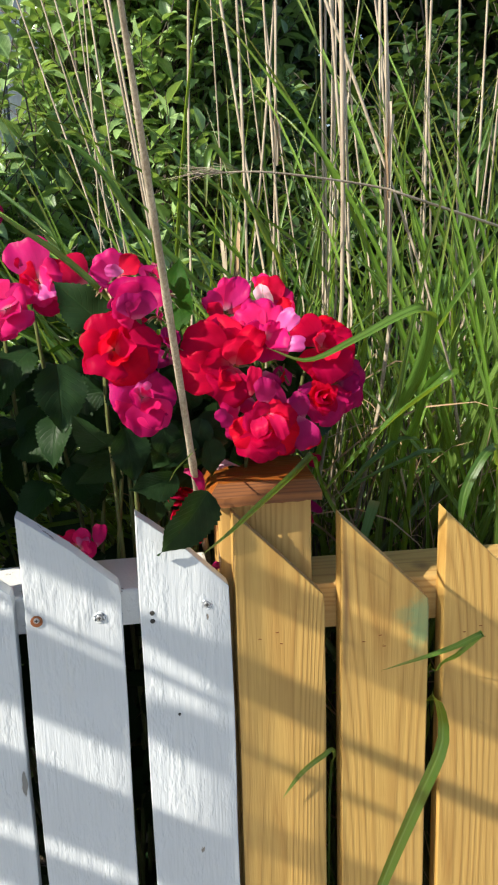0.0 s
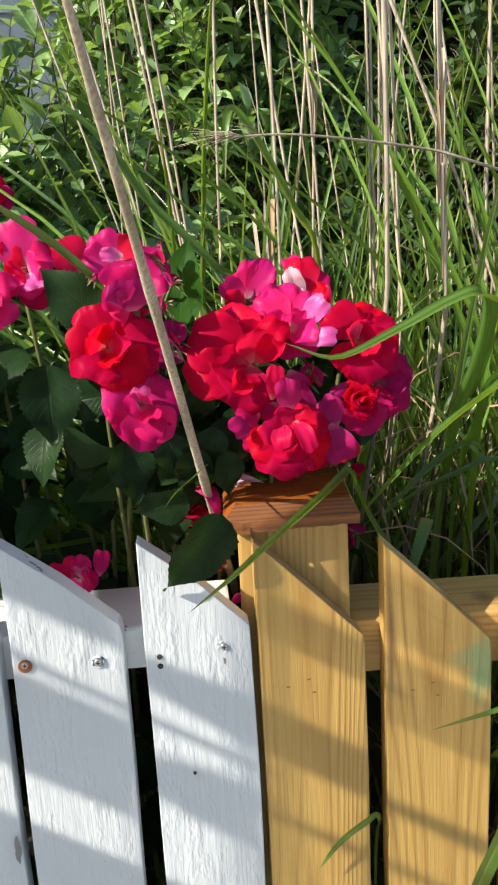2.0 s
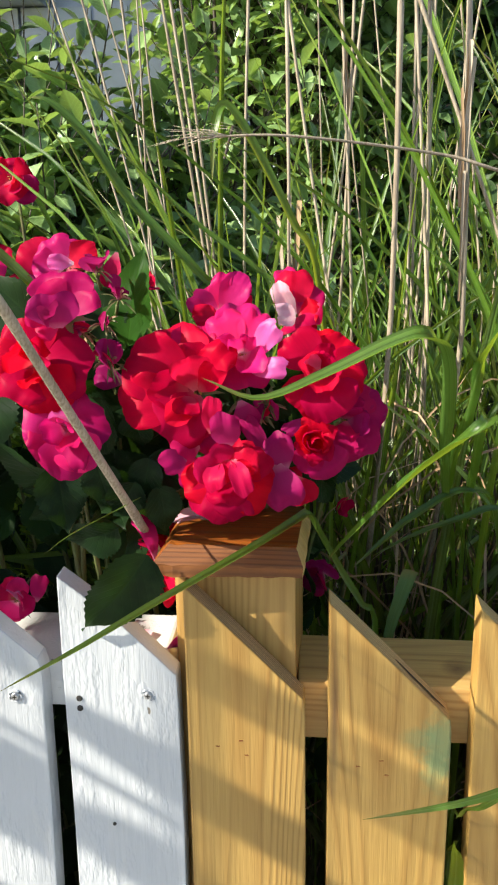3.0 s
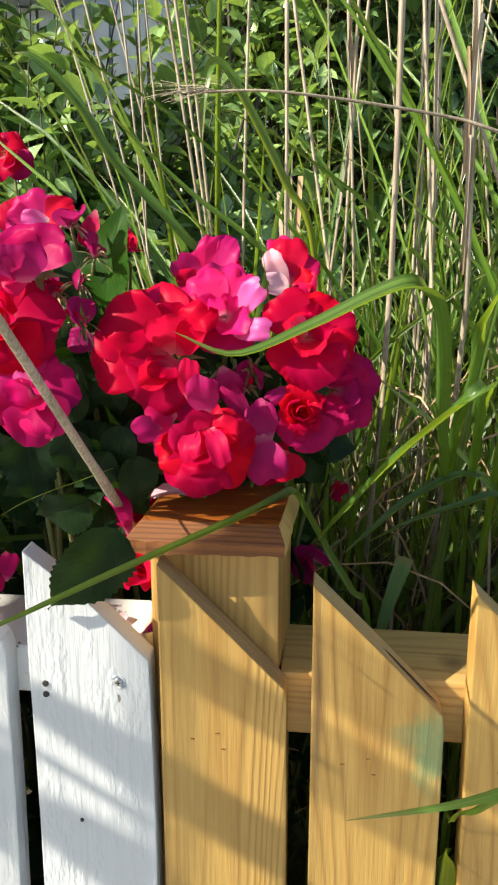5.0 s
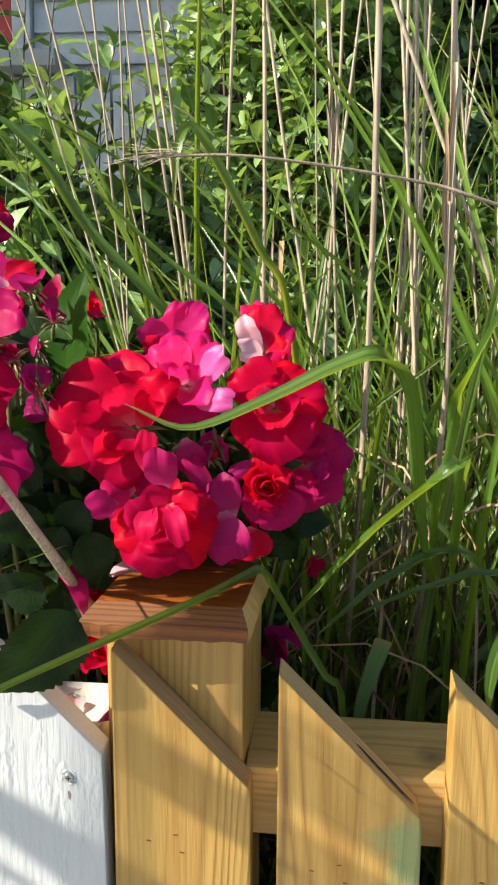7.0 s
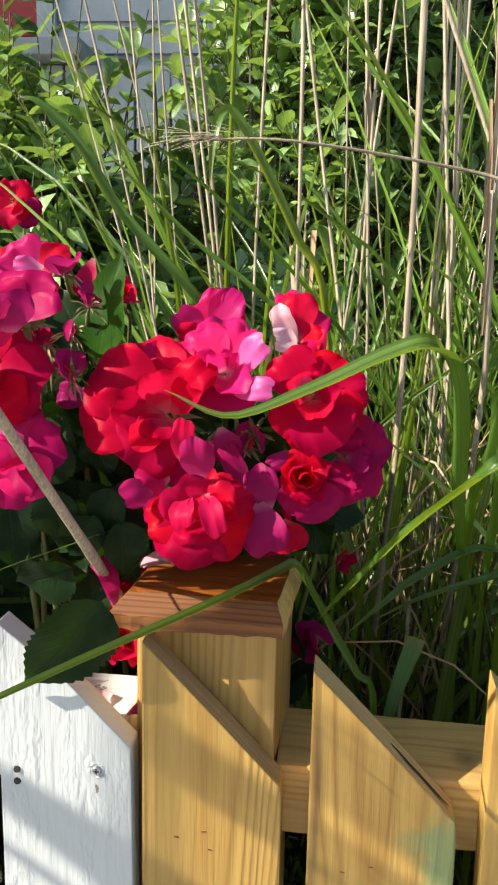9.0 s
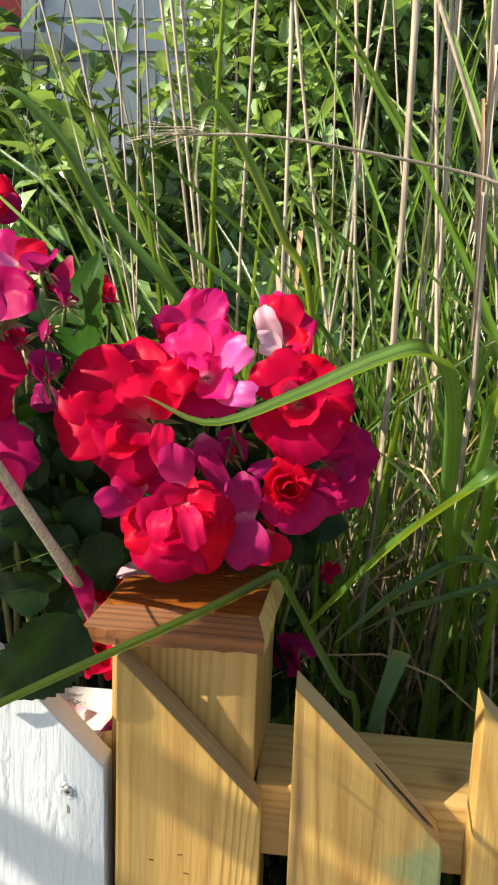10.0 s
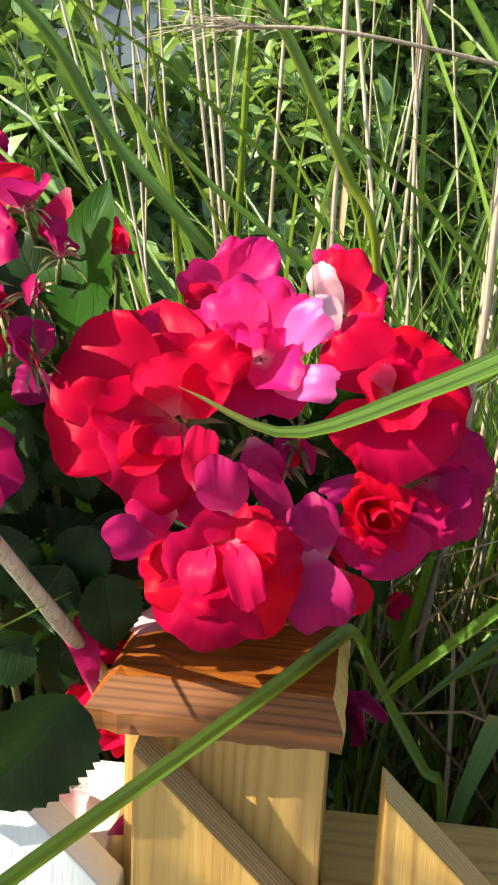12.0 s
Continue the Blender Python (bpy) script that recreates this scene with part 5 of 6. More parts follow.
# loose pink rose low behind the white pickets
bloom((-0.245, 0.066, 0.921), (
    ((-0.273, 0.066, 0.923), 0.0257, 0.1, 0.2, 0, "crimson"),
    ((-0.26, 0.07, 0.934), 0.0209, 0.1, 0.2, 0, "crimson"),
    ((-0.24, 0.06, 0.942), 0.0173, 0.08, 0.2, 0, "pink"),
    ((-0.23, 0.055, 0.922), 0.022, 0.1, 0.2, 0, "magenta"),
    ((-0.223, 0.062, 0.945), 0.014, 0.1, 0.25, 0, "magenta", (-0.228, 0.06, 0.923)),
    ((-0.252, 0.055, 0.911), 0.022, 0.1, 0.2, 0, "pink")), (
    ((-0.239, 0.045, 0.939), 0.0136, -0.08, 0.4, 0, "pale"),
    ((-0.235, 0.045, 0.929), 0.0144, -0.08, 0.4, 0, "pink"),))

# small roses low behind the pickets and the post
ROSES = [
    ((-0.140, 0.09, 0.925), (0.2, -1.0, 0.3), 0.020, ("crimson", "crimson", "magenta"), 0.8),
    ((-0.138, 0.130, 0.955), (0.3, -1.0, 0.3), 0.021, ("crimson", "crimson", "red"), 0.8),
    ((-0.001, 0.130, 0.918), (-0.5, -1.0, 0.2), 0.016, ("faded", "magenta", "faded"), 0.9, (4, 2, 1)),
    ((0.016, 0.190, 0.962), (0.3, -1.0, 0.3), 0.010, ("red", "crimson", "red"), 0.7, (2, 1, 0)),
    ((-0.142, 0.12, 1.163), (0.3, -0.7, 0.7), 0.014, ("crimson", "crimson", "crimson"), 0.5, (3, 2, 1)),
    ((-0.036, 0.085, 1.012), (0.1, -1.0, 0.2), 0.018, ("crimson", "crimson", "red"), 0.7, (4, 2, 1)),
]
for at, face, size, colours, openness, *more in ROSES:
    flower(at, face, size, colours, openness, *more)


def leaf_mesh(length, width, serrate, bend, fold, material, seed, nu=6, nv=12):
    s = Sheets()
    ph = seed * 1.7

    def fn(u, v):
        x = (u - 0.5) * 2
        w = width / 2 * (math.sin(math.pi * v ** 0.72) ** (0.8 if v < 0.4 else 0.8 + 0.75 * (v - 0.4))) if 0 < v < 1 else 0.0004
        if abs(x) > 0.99 and serrate:
            w *= 1 + serrate * (1 if round(v * nv) % 2 else -1)
        y = v * length
        z = -bend * length * v * v + fold * abs(x) * w + 0.05 * width * math.sin(v * 11 + ph) * x
        return (x * w, y, z)

    s.grid(nu, nv, fn)
    return s.mesh("leaf", material)


YOUNG_ROSE_LEAF = leaf_mesh(0.055, 0.034, 0.03, 0.15, 0.25, YOUNG_LEAF, 1, 6, 30)
ROSE_LEAVES = [leaf_mesh(0.055, 0.040, 0.055, 0.1 + 0.08 * k, 0.25, ROSE_LEAF_SHADED, k, 6, 30) for k in range(5)]
SHRUB_LEAVES = [leaf_mesh(0.05, 0.020 + 0.004 * k, 0.0, 0.15 * k, 0.3, SHRUB_LEAF, k, 4, 8) for k in range(4)]


def put_leaf(mesh, parent, base, way, up, scale, label=""):
    """A leaf whose stalk end is at base, that points along way with its face towards up."""
    y = Vector(way).normalized()
    z = Vector(up)
    x = y.cross(z).normalized()
    z = x.cross(y)
    ob = link_mesh("leaf", mesh, None, parent, label)
    ob.matrix_basis = Matrix.Translation(base) @ Matrix((x, y, z)).transposed().to_4x4() @ Matrix.Scale(scale, 4)
    return ob


# leaves that stand out
put_leaf(YOUNG_ROSE_LEAF, rose_bush, (-0.146, 0.066, 1.124), (0.1, 0.05, 1.0), (-0.55, -1, 0.3), 1.3, "bright green young leaf")
put_leaf(ROSE_LEAVES[0], rose_bush, (-0.155, 0.07, 1.13), (-0.5, 0.1, 0.9), (-0.1, -1, 0.5), 0.9)
put_leaf(ROSE_LEAVES[2], rose_bush, (-0.125, -0.005, 0.990), (-0.55, -0.28, -0.8), (0.45, -1, -0.25), 1.3)
put_leaf(ROSE_LEAVES[1], rose_bush, (-0.207, 0.072, 1.134), (-0.7, -0.15, 0.7), (-0.2, -1, 0.3), 1.1)
put_leaf(ROSE_LEAVES[3], rose_bush, (-0.150, 0.02, 1.0), (-0.9, 0.1, -0.45), (0.6, -0.9, 0.0), 0.9)
put_leaf(ROSE_LEAVES[0], rose_bush, (-0.195, 0.03, 1.045), (0.15, -0.15, -1.0), (0.35, -1, 0.05), 0.95)
rng = random.Random(33)
for k in range(230):
    x = rng.uniform(-0.62, -0.10)
    z = rng.uniform(0.55, 1.13) if x < -0.2 else rng.uniform(0.55, 1.04)
    y = rng.uniform(0.09, 0.30) - 0.06 * (z > 0.99)
    if z > 0.99 and x > -0.16:
        continue
    way = (rng.uniform(-1, 1), rng.uniform(-0.9, 0.3), rng.uniform(-0.9, 0.5))
    put_leaf(rng.choice(ROSE_LEAVES), rose_bush, (x, y, z), way, (rng.uniform(-0.7, 0.5), -0.8, rng.uniform(0.2, 1.1)), rng.uniform(0.65, 1.25))
for k in range(18):
    # leaves under the big cluster, which keep the cap in the shade
    at = (rng.uniform(-0.165, -0.112), rng.uniform(0.015, 0.05), rng.uniform(1.025, 1.085))
    put_leaf(rng.choice(ROSE_LEAVES), rose_bush, at, (rng.uniform(-0.8, 0.8), rng.uniform(-0.1, 0.3), rng.uniform(-1, 0.1)), (rng.uniform(-0.2, 0.6), -1.0, rng.uniform(-0.1, 0.5)), rng.uniform(0.6, 0.85))
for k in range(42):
    # a screen of near-black leaves that stands for the shade between the flower clusters
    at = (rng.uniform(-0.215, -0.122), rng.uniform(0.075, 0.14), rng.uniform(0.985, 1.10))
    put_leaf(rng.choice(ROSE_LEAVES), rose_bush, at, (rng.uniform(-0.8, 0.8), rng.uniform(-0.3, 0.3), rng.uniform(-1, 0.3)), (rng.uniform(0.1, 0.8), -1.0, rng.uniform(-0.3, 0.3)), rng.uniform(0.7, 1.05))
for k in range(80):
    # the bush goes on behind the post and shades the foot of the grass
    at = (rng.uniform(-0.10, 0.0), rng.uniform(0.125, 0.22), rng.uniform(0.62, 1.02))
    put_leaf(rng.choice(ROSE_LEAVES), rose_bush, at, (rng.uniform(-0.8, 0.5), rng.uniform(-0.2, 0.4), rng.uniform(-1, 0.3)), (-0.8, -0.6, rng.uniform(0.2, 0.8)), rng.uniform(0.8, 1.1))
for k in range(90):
    # hidden leaves added thick behind the big cluster, to shade the grass beyond
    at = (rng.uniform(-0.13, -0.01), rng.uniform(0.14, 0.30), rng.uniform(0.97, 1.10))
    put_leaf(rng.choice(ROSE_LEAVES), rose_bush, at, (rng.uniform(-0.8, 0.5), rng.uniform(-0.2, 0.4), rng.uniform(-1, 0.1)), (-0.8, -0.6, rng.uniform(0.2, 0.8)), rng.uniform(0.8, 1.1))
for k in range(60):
    # unseen leaves added further along the fence, which keep the bush's inside in the shade
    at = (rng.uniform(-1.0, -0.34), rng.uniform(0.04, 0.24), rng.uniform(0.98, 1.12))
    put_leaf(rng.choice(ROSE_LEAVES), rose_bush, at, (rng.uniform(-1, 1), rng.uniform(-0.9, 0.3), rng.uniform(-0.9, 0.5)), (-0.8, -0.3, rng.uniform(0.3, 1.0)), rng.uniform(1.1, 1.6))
for k in range(14):
    top = Vector((rng.uniform(-0.5, -0.12), rng.uniform(0.1, 0.25), rng.uniform(0.8, 1.1)))
    s = Sheets()
    mid = top.lerp(BUSH_ROOT, 0.5) + Vector((rng.uniform(-0.05, 0.05), 0.03, 0))
    s.tube(spline((top, mid, BUSH_ROOT + Vector((rng.uniform(-0.06, 0.06), rng.uniform(-0.05, 0.05), 0))), 10), [0.0015 + 0.0025 * j / 10 for j in range(11)], 6)
    link_mesh("stem", s.mesh("stem", STEM_GREEN), None, rose_bush)
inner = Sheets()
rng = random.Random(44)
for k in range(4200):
    # tall: unseen foliage added on the left to keep sun off the grass foot
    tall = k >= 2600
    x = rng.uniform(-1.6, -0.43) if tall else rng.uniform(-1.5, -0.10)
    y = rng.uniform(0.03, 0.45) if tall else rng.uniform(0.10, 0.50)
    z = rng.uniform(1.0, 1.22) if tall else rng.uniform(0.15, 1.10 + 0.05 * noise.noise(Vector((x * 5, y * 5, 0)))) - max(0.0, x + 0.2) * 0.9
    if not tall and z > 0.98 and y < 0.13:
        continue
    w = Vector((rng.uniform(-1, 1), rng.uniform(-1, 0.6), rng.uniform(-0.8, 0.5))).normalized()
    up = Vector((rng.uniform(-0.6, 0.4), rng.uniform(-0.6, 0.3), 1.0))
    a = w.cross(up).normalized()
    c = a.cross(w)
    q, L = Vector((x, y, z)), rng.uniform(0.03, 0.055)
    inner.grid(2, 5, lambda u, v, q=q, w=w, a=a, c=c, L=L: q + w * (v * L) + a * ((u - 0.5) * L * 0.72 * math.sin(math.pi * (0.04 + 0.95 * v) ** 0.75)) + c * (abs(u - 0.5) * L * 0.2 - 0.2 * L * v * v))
ob = link_mesh("foliage", inner.mesh("foliage", ROSE_LEAF_SHADED), None, rose_bush)
ob["kind"] = "stuff"
# spent flower heads with shrivelled petals
for at, f, size in (((-0.152, 0.03, 1.118), (0.2, -0.6, 0.8), 0.015), ((-0.045, 0.055, 1.082), (0.1, -1, 0.2), 0.013), ((-0.165, 0.06, 1.178), (0.0, -0.5, 1), 0.014),
                    ((-0.150, 0.06, 1.158), (0.4, -0.5, 1), 0.012), ((-0.178, 0.06, 1.135), (-0.2, -0.8, 0.5), 0.013), ((-0.19, 0.05, 1.15), (-0.3, -0.6, 0.7), 0.012), ((-0.055, 0.065, 1.072), (0.3, -1, 0.0), 0.010),
                    ((-0.205, 0.06, 1.168), (-0.2, -0.5, 0.9), 0.012), ((-0.158, 0.05, 1.142), (0.1, -0.8, 0.5), 0.011), ((-0.146, 0.07, 1.105), (0.3, -0.9, 0.2), 0.010)):
    flower(at, f, size, ("faded", "crimson", "faded"), 0.3, (2, 1, 0) if size > 0.0125 else (1, 0, 1), bare=True)
    # bare sepals and shrivelled stamens round each
    for j in range(10):
        s = Sheets()
        d = Vector((rng.uniform(-1, 1), rng.uniform(-1, 0), rng.uniform(-0.6, 0.8))).normalized()
        fn, n = blade_fn(spline((Vector(at), Vector(at) + d * 0.007, Vector(at) + d * rng.uniform(0.010, 0.016) + Vector((0, 0, -0.004))), 6), rng.uniform(0.0012, 0.0032), 0.3)
        s.grid(2, n, fn)
        link_mesh("sepal", s.mesh("sepal", SEPAL if j % 3 else STRAW_BROWN), None, rose_bush)

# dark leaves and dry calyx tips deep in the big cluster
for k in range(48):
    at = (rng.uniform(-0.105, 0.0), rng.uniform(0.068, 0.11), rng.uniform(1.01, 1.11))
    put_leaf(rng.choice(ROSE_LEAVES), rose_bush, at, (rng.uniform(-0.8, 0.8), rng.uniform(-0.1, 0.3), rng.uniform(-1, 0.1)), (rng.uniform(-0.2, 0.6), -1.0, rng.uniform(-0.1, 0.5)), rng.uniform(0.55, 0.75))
for k in range(16):
    at = Vector((rng.uniform(-0.078, -0.042), rng.uniform(0.045, 0.065), rng.uniform(1.064, 1.09)))
    d = Vector((rng.uniform(-1, 1), rng.uniform(-0.9, 0), rng.uniform(-0.8, 0.8))).normalized()
    s = Sheets()
    fn, n = blade_fn(spline((at, at + d * 0.008, at + d * 0.016 + Vector((0, 0, -0.004))), 6), 0.0035, 0.3)
    s.grid(2, n, fn)
    link_mesh("sepal", s.mesh("sepal", SEPAL), None, rose_bush)

# fallen petals on the cap, against it and on the rail
for foot, tip, wide, roll, c in (((-0.086, 0.054, 0.9945), (-0.113, 0.044, 0.9965), 0.021, 72, "white"), ((-0.1265, 0.030, 0.972), (-0.1355, 0.032, 1.004), 0.013, 35, "magenta"),
                                 ((-0.122, 0.04, 0.895), (-0.104, 0.045, 0.898), 0.016, -75, "faded"), ((-0.140, 0.05, 0.895), (-0.150, 0.068, 0.898), 0.017, 70, "white")):
    foot = Vector(foot)
    ob = link_mesh("fallen_petal", petal_sheet(Vector(), Vector(tip) - foot, wide, 0.1, 0.3, roll, int(wide * 9000) + roll, PETAL_MATS[c]), None)
    ob.location = foot
    tagged(ob, "magenta rose petal leaning against the post cap" if c == "magenta" else "pale pink fallen rose petal lying on the wood", "petal", "fallen petals")


# ---- shrubs behind ----
def shrub(at, half, height, seed, leaf_scale, sprigs, material, label, singles=70, low=0.2):
    """Woody stems with leafy twigs; leaves in pairs along each twig."""
    r = random.Random(seed)
    ob = thing("shrub", at, label, "shrub", "shrubs")
    base = Vector(at)
    wood = Sheets()
    leaves = Sheets()
    done = 0
    for k in range(9):
        top = Vector((r.uniform(-half[0], half[0]) * 0.8, r.uniform(-half[1], half[1]) * 0.8, height * r.uniform(0.6, 0.95)))
        mid = top * 0.5 + Vector((r.uniform(-0.1, 0.1), r.uniform(-0.1, 0.1), 0.1))
        s = Sheets()
        s.tube(spline((Vector((r.uniform(-0.08, 0.08), r.uniform(-0.08, 0.08), 0)), mid, top), 12), [0.011 - 0.008 * j / 12 for j in range(13)], 7)
        link_mesh("limb", s.mesh("limb", BARK), None, ob)
    protos = [[(0, 0, 0), (0.35, 0.22, 0.04), (-0.35, 0.22, 0.04), (0.5, 0.48, 0.05), (0, 0.5, 0.0), (-0.5, 0.48, 0.05), (0.3, 0.78, 0.0), (-0.3, 0.78, 0.0), (0, 0.78, -0.03), (0, 1, -0.09)]]
    faces = [(0, 1, 4), (0, 4, 2), (1, 3, 4), (2, 4, 5), (3, 6, 8, 4), (4, 8, 7, 5), (6, 9, 8), (8, 9, 7)]
    uvs = [(0.5 + x * 0.5, y) for x, y, z in protos[0]]
    for k in range(sprigs):
        a, e = r.uniform(0, 6.28), r.uniform(-0.2, 1.45)
        rad = r.uniform(0.55, 1.05) ** 0.6
        lump = 0.85 + 0.3 * noise.noise(Vector((math.cos(a) * 1.5 + seed, math.sin(a) * 1.5, e * 1.6)))
        p = Vector((math.cos(a) * half[0] * math.cos(e) * rad * lump, math.sin(a) * half[1] * math.cos(e) * rad * lump, low + (height - low) * max(0.0, (math.sin(e) * rad * lump + 0.2) / 1.2)))
        out = Vector((p.x / half[0], p.y / half[1], 0.6)).normalized()
        way = (out + Vector((r.uniform(-0.8, 0.8), r.uniform(-0.8, 0.8), r.uniform(-0.3, 0.7)))).normalized()
        n = r.randint(3, 5)
        step = 0.03 * leaf_scale
        wood.tube((p - way * step * 3, p, p + way * step * n), (0.0022, 0.0018, 0.0009), 5)
        side0 = way.orthogonal().normalized()
        for j in range(n):
            for h in range(2):
                side = Matrix.Rotation(j * 1.57 + h * math.pi + r.uniform(-0.5, 0.5), 3, way) @ side0
                y = (side + way * r.uniform(0.3, 0.9)).normalized()
                up = (Vector((r.uniform(-0.5, 0.3), r.uniform(-0.5, 0.3), 1.0))).normalized()
                x = y.cross(up)
                if x.length < 0.05:
                    continue
                x.normalize()
                z = x.cross(y)
                L = leaf_scale * r.uniform(0.028, 0.062)
                W = L * r.uniform(0.42, 0.60)
                q = p + way * step * j
                if done < singles and q.y < -half[1] * 0.45 and q.z > 0.9:
                    done += 1
                    lf = link_mesh("leaf", SHRUB_LEAVES[done % 4] if material is SHRUB_LEAF else HEDGE_PIECES[done % 2], None, ob)
                    lf.matrix_basis = Matrix.Translation(q) @ Matrix((x, y, z)).transposed().to_4x4() @ Matrix.Scale(L / 0.05, 4)
                    continue
                o = len(leaves.v)
                for px, py, pz in protos[0]:
                    leaves.v.append(tuple(q + x * (px * W) + y * (py * L) + z * (pz * L + abs(px) * W * 0.3)))
                for f in faces:
                    leaves.f.append(tuple(o + i for i in f))
                    for i in f:
                        leaves.uv += uvs[i]
                    leaves.m.append(0)
    t = link_mesh("brushwood", wood.mesh("brushwood", BARK), None, ob)
    t["kind"] = "stuff"
    c = link_mesh("foliage", leaves.mesh("foliage", material), None, ob)
    c["kind"] = "stuff"
    return ob


HEDGE_PIECES = [leaf_mesh(0.05, 0.024, 0.0, 0.1, 0.3, HEDGE_LEAF_SHADED, 3, 4, 8), leaf_mesh(0.05, 0.028, 0.0, 0.2, 0.3, HEDGE_LEAF_SHADED, 4, 4, 8)]
shrub((-0.52, 1.02, 0), (0.62, 0.42), 1.53, 3, 1.25, 1500, SHRUB_LEAF, "bright green leafy shrub behind the roses", 90)
shrub((-0.03, 2.0, 0), (0.50, 0.45), 2.7, 4, 1.4, 1900, SHRUB_LEAF, "tall green leafy shrub behind the dry reeds", 80)
shrub((0.62, 1.5, 0), (0.5, 0.5), 1.7, 6, 1.0, 1100, HEDGE_LEAF_SHADED, "dark green shrub behind the tall grass", 50)
shrub((0.75, 2.9, 0), (1.2, 0.6), 3.1, 8, 1.6, 2800, HEDGE_LEAF_SHADED, "dense dark green shrub in the shade", 0)
shrub((1.6, 2.7, 0), (1.0, 0.7), 3.1, 9, 1.6, 1600, HEDGE_LEAF_SHADED, "dense dark green shrub in the shade of the house", 0)

shrub((1.3, 3.7, 0), (2.4, 0.5), 3.6, 10, 2.0, 2600, HEDGE_LEAF_SHADED, "tall dark green hedge at the back of the garden", 0)

# leafy shoots that stand up before the house wall
r = random.Random(15)
shoots = thing("shrub", (-0.5, 0.95, 0), "slender green shoots with dark leaves before the white house", "shrub", "shrubs")
shoots.location = (0, 0, 0)
for x, y, top, lean in ((-0.50, 1.0, 1.68, 0.05), (-0.455, 0.98, 1.74, 0.10), (-0.54, 1.0, 1.60, -0.04), (-0.38, 1.02, 1.46, 0.04), (-0.47, 0.95, 1.56, -0.06), (-0.57, 0.98, 1.66, 0.03)):
    line = spline((Vector((x - lean, y + 0.02, 0)), Vector((x - lean * 0.4, y, top * 0.6)), Vector((x + lean * 0.4, y, top))), 24)
    s = Sheets()
    s.tube(line, [0.004 - 0.003 * j / 24 for j in range(25)], 6)
    link_mesh("limb", s.mesh("limb", BARK), None, shoots)
    for j in range(13, 25):
        for h in (-1, 1):
            way = Vector((h * r.uniform(0.5, 1.0), r.uniform(-0.8, 0.3), r.uniform(0.0, 0.7)))
            if r.random() < 0.62:
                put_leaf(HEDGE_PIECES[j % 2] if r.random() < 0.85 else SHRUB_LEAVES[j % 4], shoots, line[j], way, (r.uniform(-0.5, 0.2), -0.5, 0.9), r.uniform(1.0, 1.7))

# ---- house ----
house = thing("house", (-3.5, 5.0, 0), "white clapboard house with a red door and grey porch", "house")
house.location = (0, 0, 0)
HX0, HX1, HY = -6.5, -0.35, 2.92
bm = box(bmesh.new(), (HX0, HY, 0.0), (HX1, HY + 5, 4.6))
part("wall", bm, SIDING, house)
board = bmesh.new()
vs = [board.verts.new(c) for c in ((0, -0.022, 0), (1, -0.022, 0), (1, -0.004, 0.118), (0, -0.004, 0.118), (0, 0, 0), (1, 0, 0), (1, 0, 0.118), (0, 0, 0.118))]
for f in ((0, 1, 2, 3), (5, 4, 7, 6), (4, 0, 3, 7), (1, 5, 6, 2), (4, 5, 1, 0), (3, 2, 6, 7)):
    board.faces.new([vs[i] for i in f])
BOARD = bpy.data.meshes.new("clapboard")
board.to_mesh(BOARD)
board.free()
BOARD.materials.append(SIDING.mat)
for k in range(22):
    z = 2.03 + k * 0.115
    for x0, x1 in ((HX0, -2.28), (-1.10, HX1)) if z < 4.2 else ((HX0, HX1),):
        ob = link_mesh("clapboard", BOARD, None, house, smooth=False)
        ob.matrix_basis = Matrix.Translation((x0, HY, z)) @ Matrix.Diagonal((x1 - x0, 1, 1, 1))
bm = box(bmesh.new(), (-2.17, HY - 0.03, 2.09), (-1.18, HY + 0.0, 4.1), 0.006)
for z0, z1 in ((2.25, 2.95), (3.1, 3.95)):
    for x0 in (-2.06, -1.62):
        box(bm, (x0, HY - 0.038, z0), (x0 + 0.34, HY - 0.029, z1), 0.004)
part("door", bm, DOOR_RED, house, "red painted panel door")
for lo, hi in (((-2.27, HY - 0.045, 2.05), (-2.175, HY, 4.22)), ((-1.177, HY - 0.045, 2.05), (-1.105, HY, 4.22)), ((-2.27, HY - 0.045, 4.12), (-1.105, HY, 4.22))):
    part("door_trim", box(bmesh.new(), lo, hi, 0.004), SIDING, house)
part("porch_floor", box(bmesh.new(), (-4.2, HY - 0.25, 1.97), (-0.95, HY - 0.03, 2.03), 0.006), GREY_TRIM, house, "grey painted porch ledge")
for k in range(28):
    x = -4.15 + k * 0.135
    part("skirt_board", box(bmesh.new(), (x, HY - 0.12, 0.0), (x + 0.125, HY - 0.1, 1.965), 0.003), SIDING, house)
# unseen roof, set low with a deep eave to keep the wall in shade
bm = bmesh.new()
prof = [(HX0 - 0.3, 4.6), (HX1 + 0.3, 4.6), ((HX0 + HX1) / 2, 6.4)]
a = [bm.verts.new((x, HY - 2.0, z)) for x, z in prof]
b = [bm.verts.new((x, HY + 5.3, z)) for x, z in prof]
bm.faces.new(a)
bm.faces.new(b[::-1])
for i in range(3):
    bm.faces.new((a[i], b[i], b[(i + 1) % 3], a[(i + 1) % 3]))
bmesh.ops.recalc_face_normals(bm, faces=bm.faces)
part("roof", bm, ROOF, house, "unseen dark shingle roof, set low to shade the wall")

# ---- unseen tall grass beside the path, added so its arching leaves throw the bands of shade on the pickets ----
shade_grass = thing("shade_grass", (-1.5, -0.4, 0), "unseen arching grass added in front of the fence to cast shade bands", "ornamental grass")
shade_grass.location = (0, 0, 0)
rng = random.Random(8)
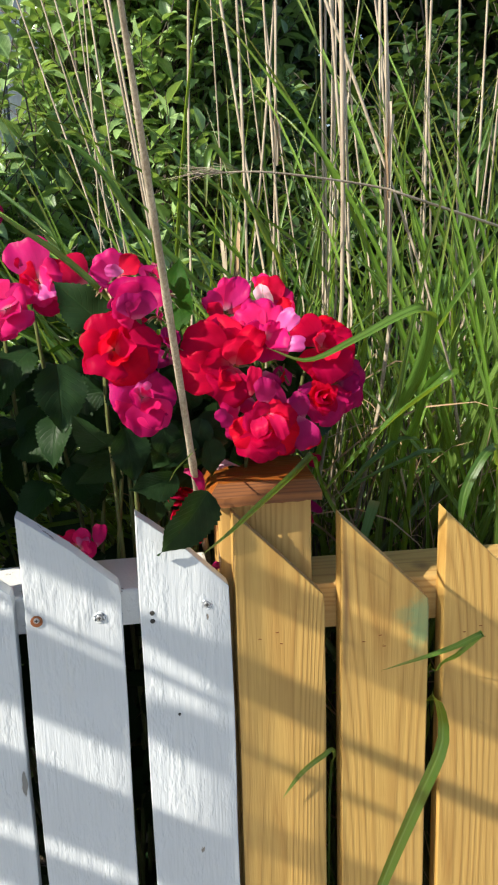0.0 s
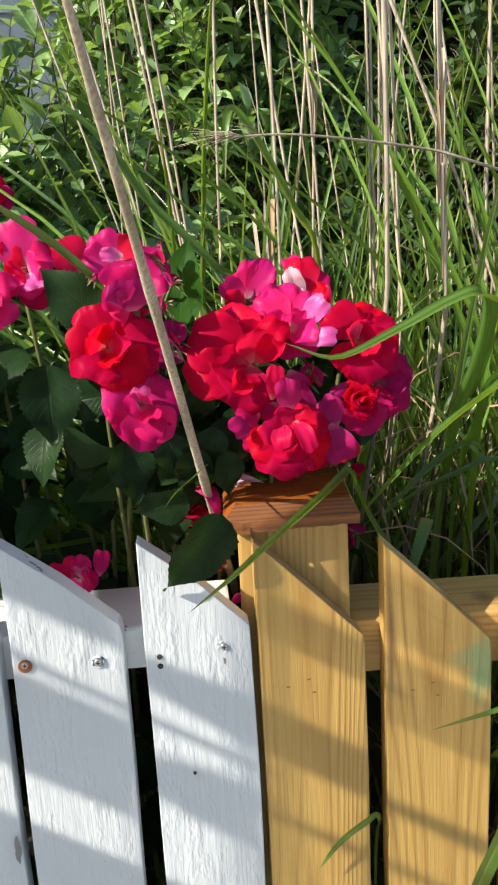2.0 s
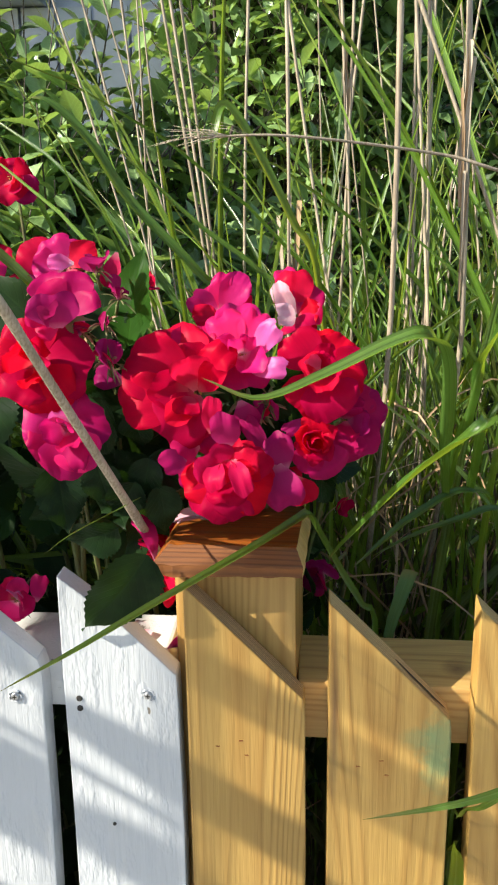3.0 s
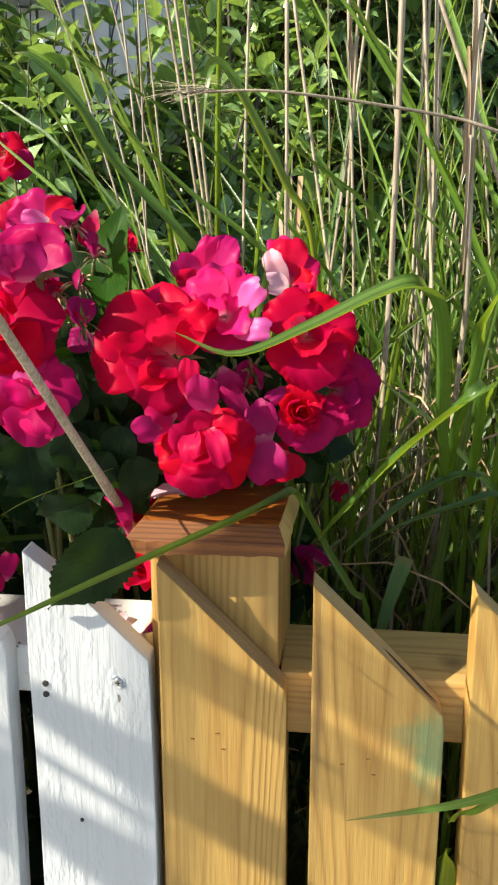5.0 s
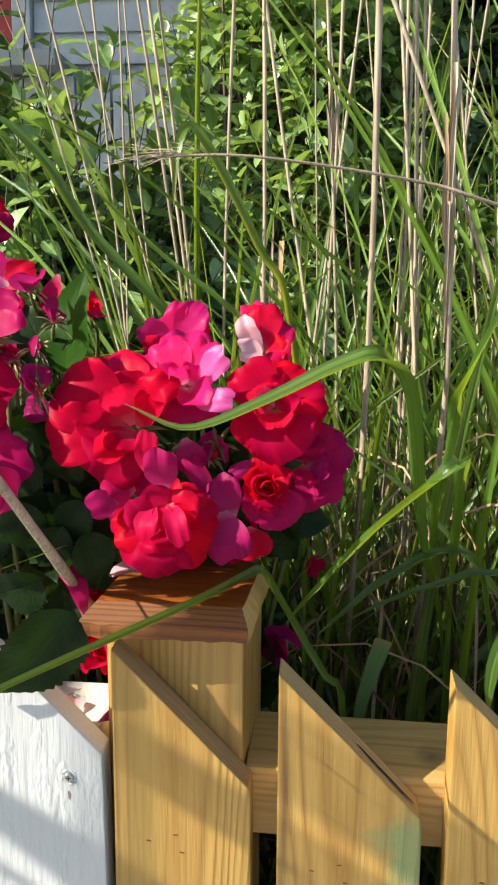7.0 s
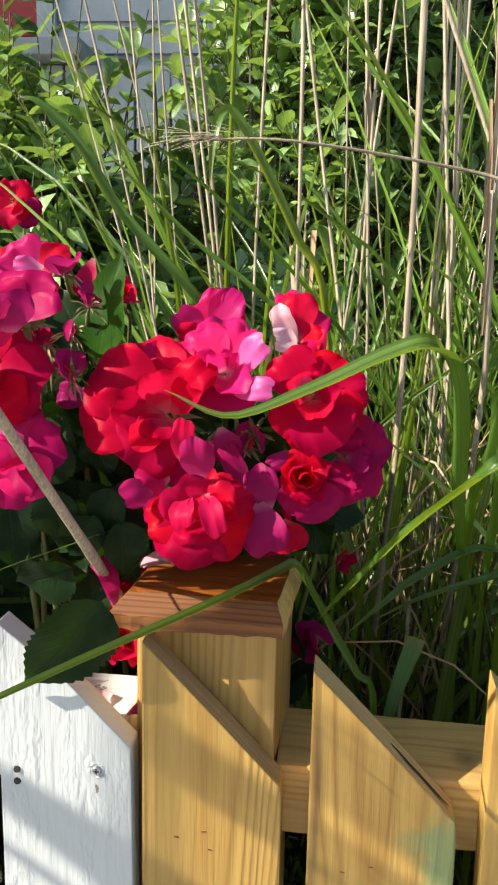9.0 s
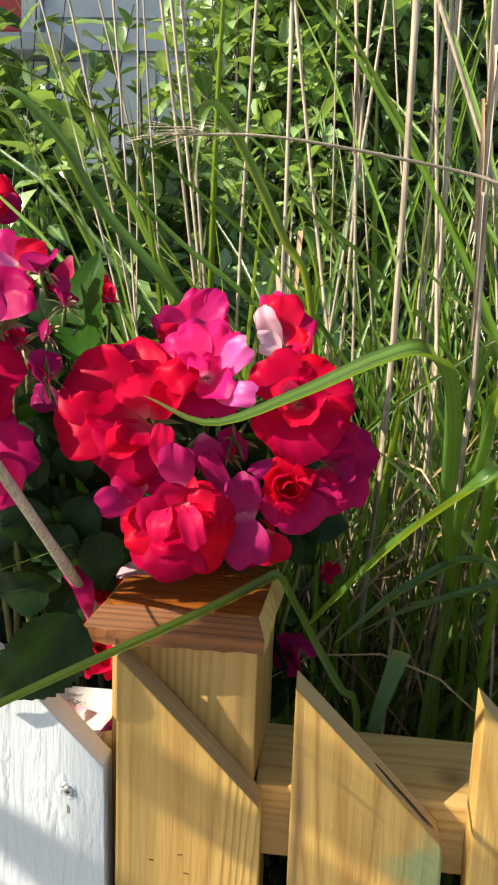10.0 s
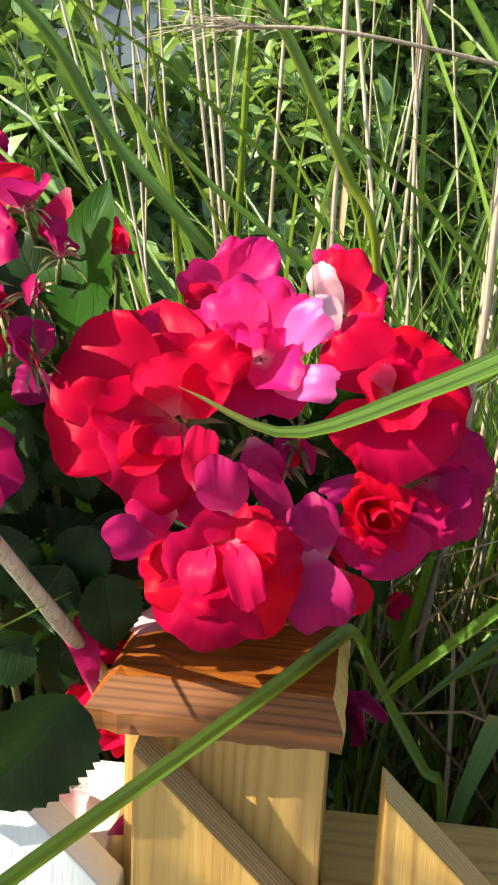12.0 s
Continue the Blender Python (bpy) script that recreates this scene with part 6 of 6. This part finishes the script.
# height on the fence at x = -0.06, width of the leaf, from x to x, and whether it stands on a bare stalk
for z, w, x0, x1, stalk in ((0.777, 0.036, -0.203, -0.006, True), (0.866, 0.006, -0.112, 0.02, True), (0.960, 0.034, -0.092, -0.008, True), (0.945, 0.046, -0.006, 0.34, True), (0.868, 0.048, -0.006, 0.34, True), (0.886, 0.022, -0.112, -0.008, True),
                            (0.737, 0.007, -0.4, -0.1, False), (0.758, 0.018, -0.006, 0.34, True), (0.697, 0.010, -0.112, 0.1, True), (0.687, 0.044, -0.203, -0.105, True),
                            (0.606, 0.030, -0.112, 0.3, True), (0.53, 0.03, -0.45, 0.3, False), (0.45, 0.05, -0.5, 0.2, False),
                            (0.697, 0.046, -0.55, -0.203, False), (0.659, 0.038, -0.55, -0.203, False), (0.818, 0.050, -0.55, -0.206, False),
                            (0.568, 0.034, -0.55, -0.105, False), (0.520, 0.028, -0.55, -0.105, False), (0.47, 0.03, -0.55, -0.105, False), (0.978, 0.075, -0.086, -0.006, True)):
    far = rng.uniform(1.0, 1.35)
    slope = 0.64 + rng.uniform(-0.02, 0.02)
    ends = [Vector((x, 0.0, z - slope * (x + 0.06))) - SUN_WAY * far for x in (x0, (x0 + x1) / 2, x1)]
    if stalk:
        foot = Vector((ends[0].x + rng.uniform(-0.03, 0.0), ends[0].y + rng.uniform(-0.03, 0.03), 0))
        s = Sheets()
        s.tube(spline((foot, foot.lerp(ends[0], 0.5) + Vector((-0.004, 0, 0)), ends[0]), 16), [0.0024 - 0.0008 * j / 16 for j in range(17)], 6)
        link_mesh("stalk", s.mesh("stalk", STEM_GREEN), None, shade_grass)
        line = ends
    else:
        root = Vector((ends[0].x - 0.45 + rng.uniform(-0.08, 0.05), ends[0].y + rng.uniform(-0.06, 0.06), 0))
        line = [root, Vector((root.x + 0.06, root.y, ends[0].z * 0.8)), ends[0] + Vector((-0.2, 0, 0.05)), *ends]
    # over the pine it is a tuft of narrow leaves with gaps, for a paler band, over the white pickets one broad leaf
    strips = round(w / 0.006) if x0 > -0.12 and 0.02 < w < 0.07 else 1
    across = (line[-1] - line[-2]).cross(SUN_WAY).normalized()
    for j in range(strips):
        off = across * (w * 1.1 * ((j + 0.5) / strips - 0.5))
        s = Sheets()
        fn, n = blade_fn(spline([p + off for p in line], 36), w * 1.1 / strips * (0.84 if strips > 1 else 1.0), 0.1, 0.0, -SUN_WAY, x1 < 0.05, 0.6)
        s.grid(2, n, fn)
        link_mesh("blade", s.mesh("blade", GRASS_BROAD), None, shade_grass)
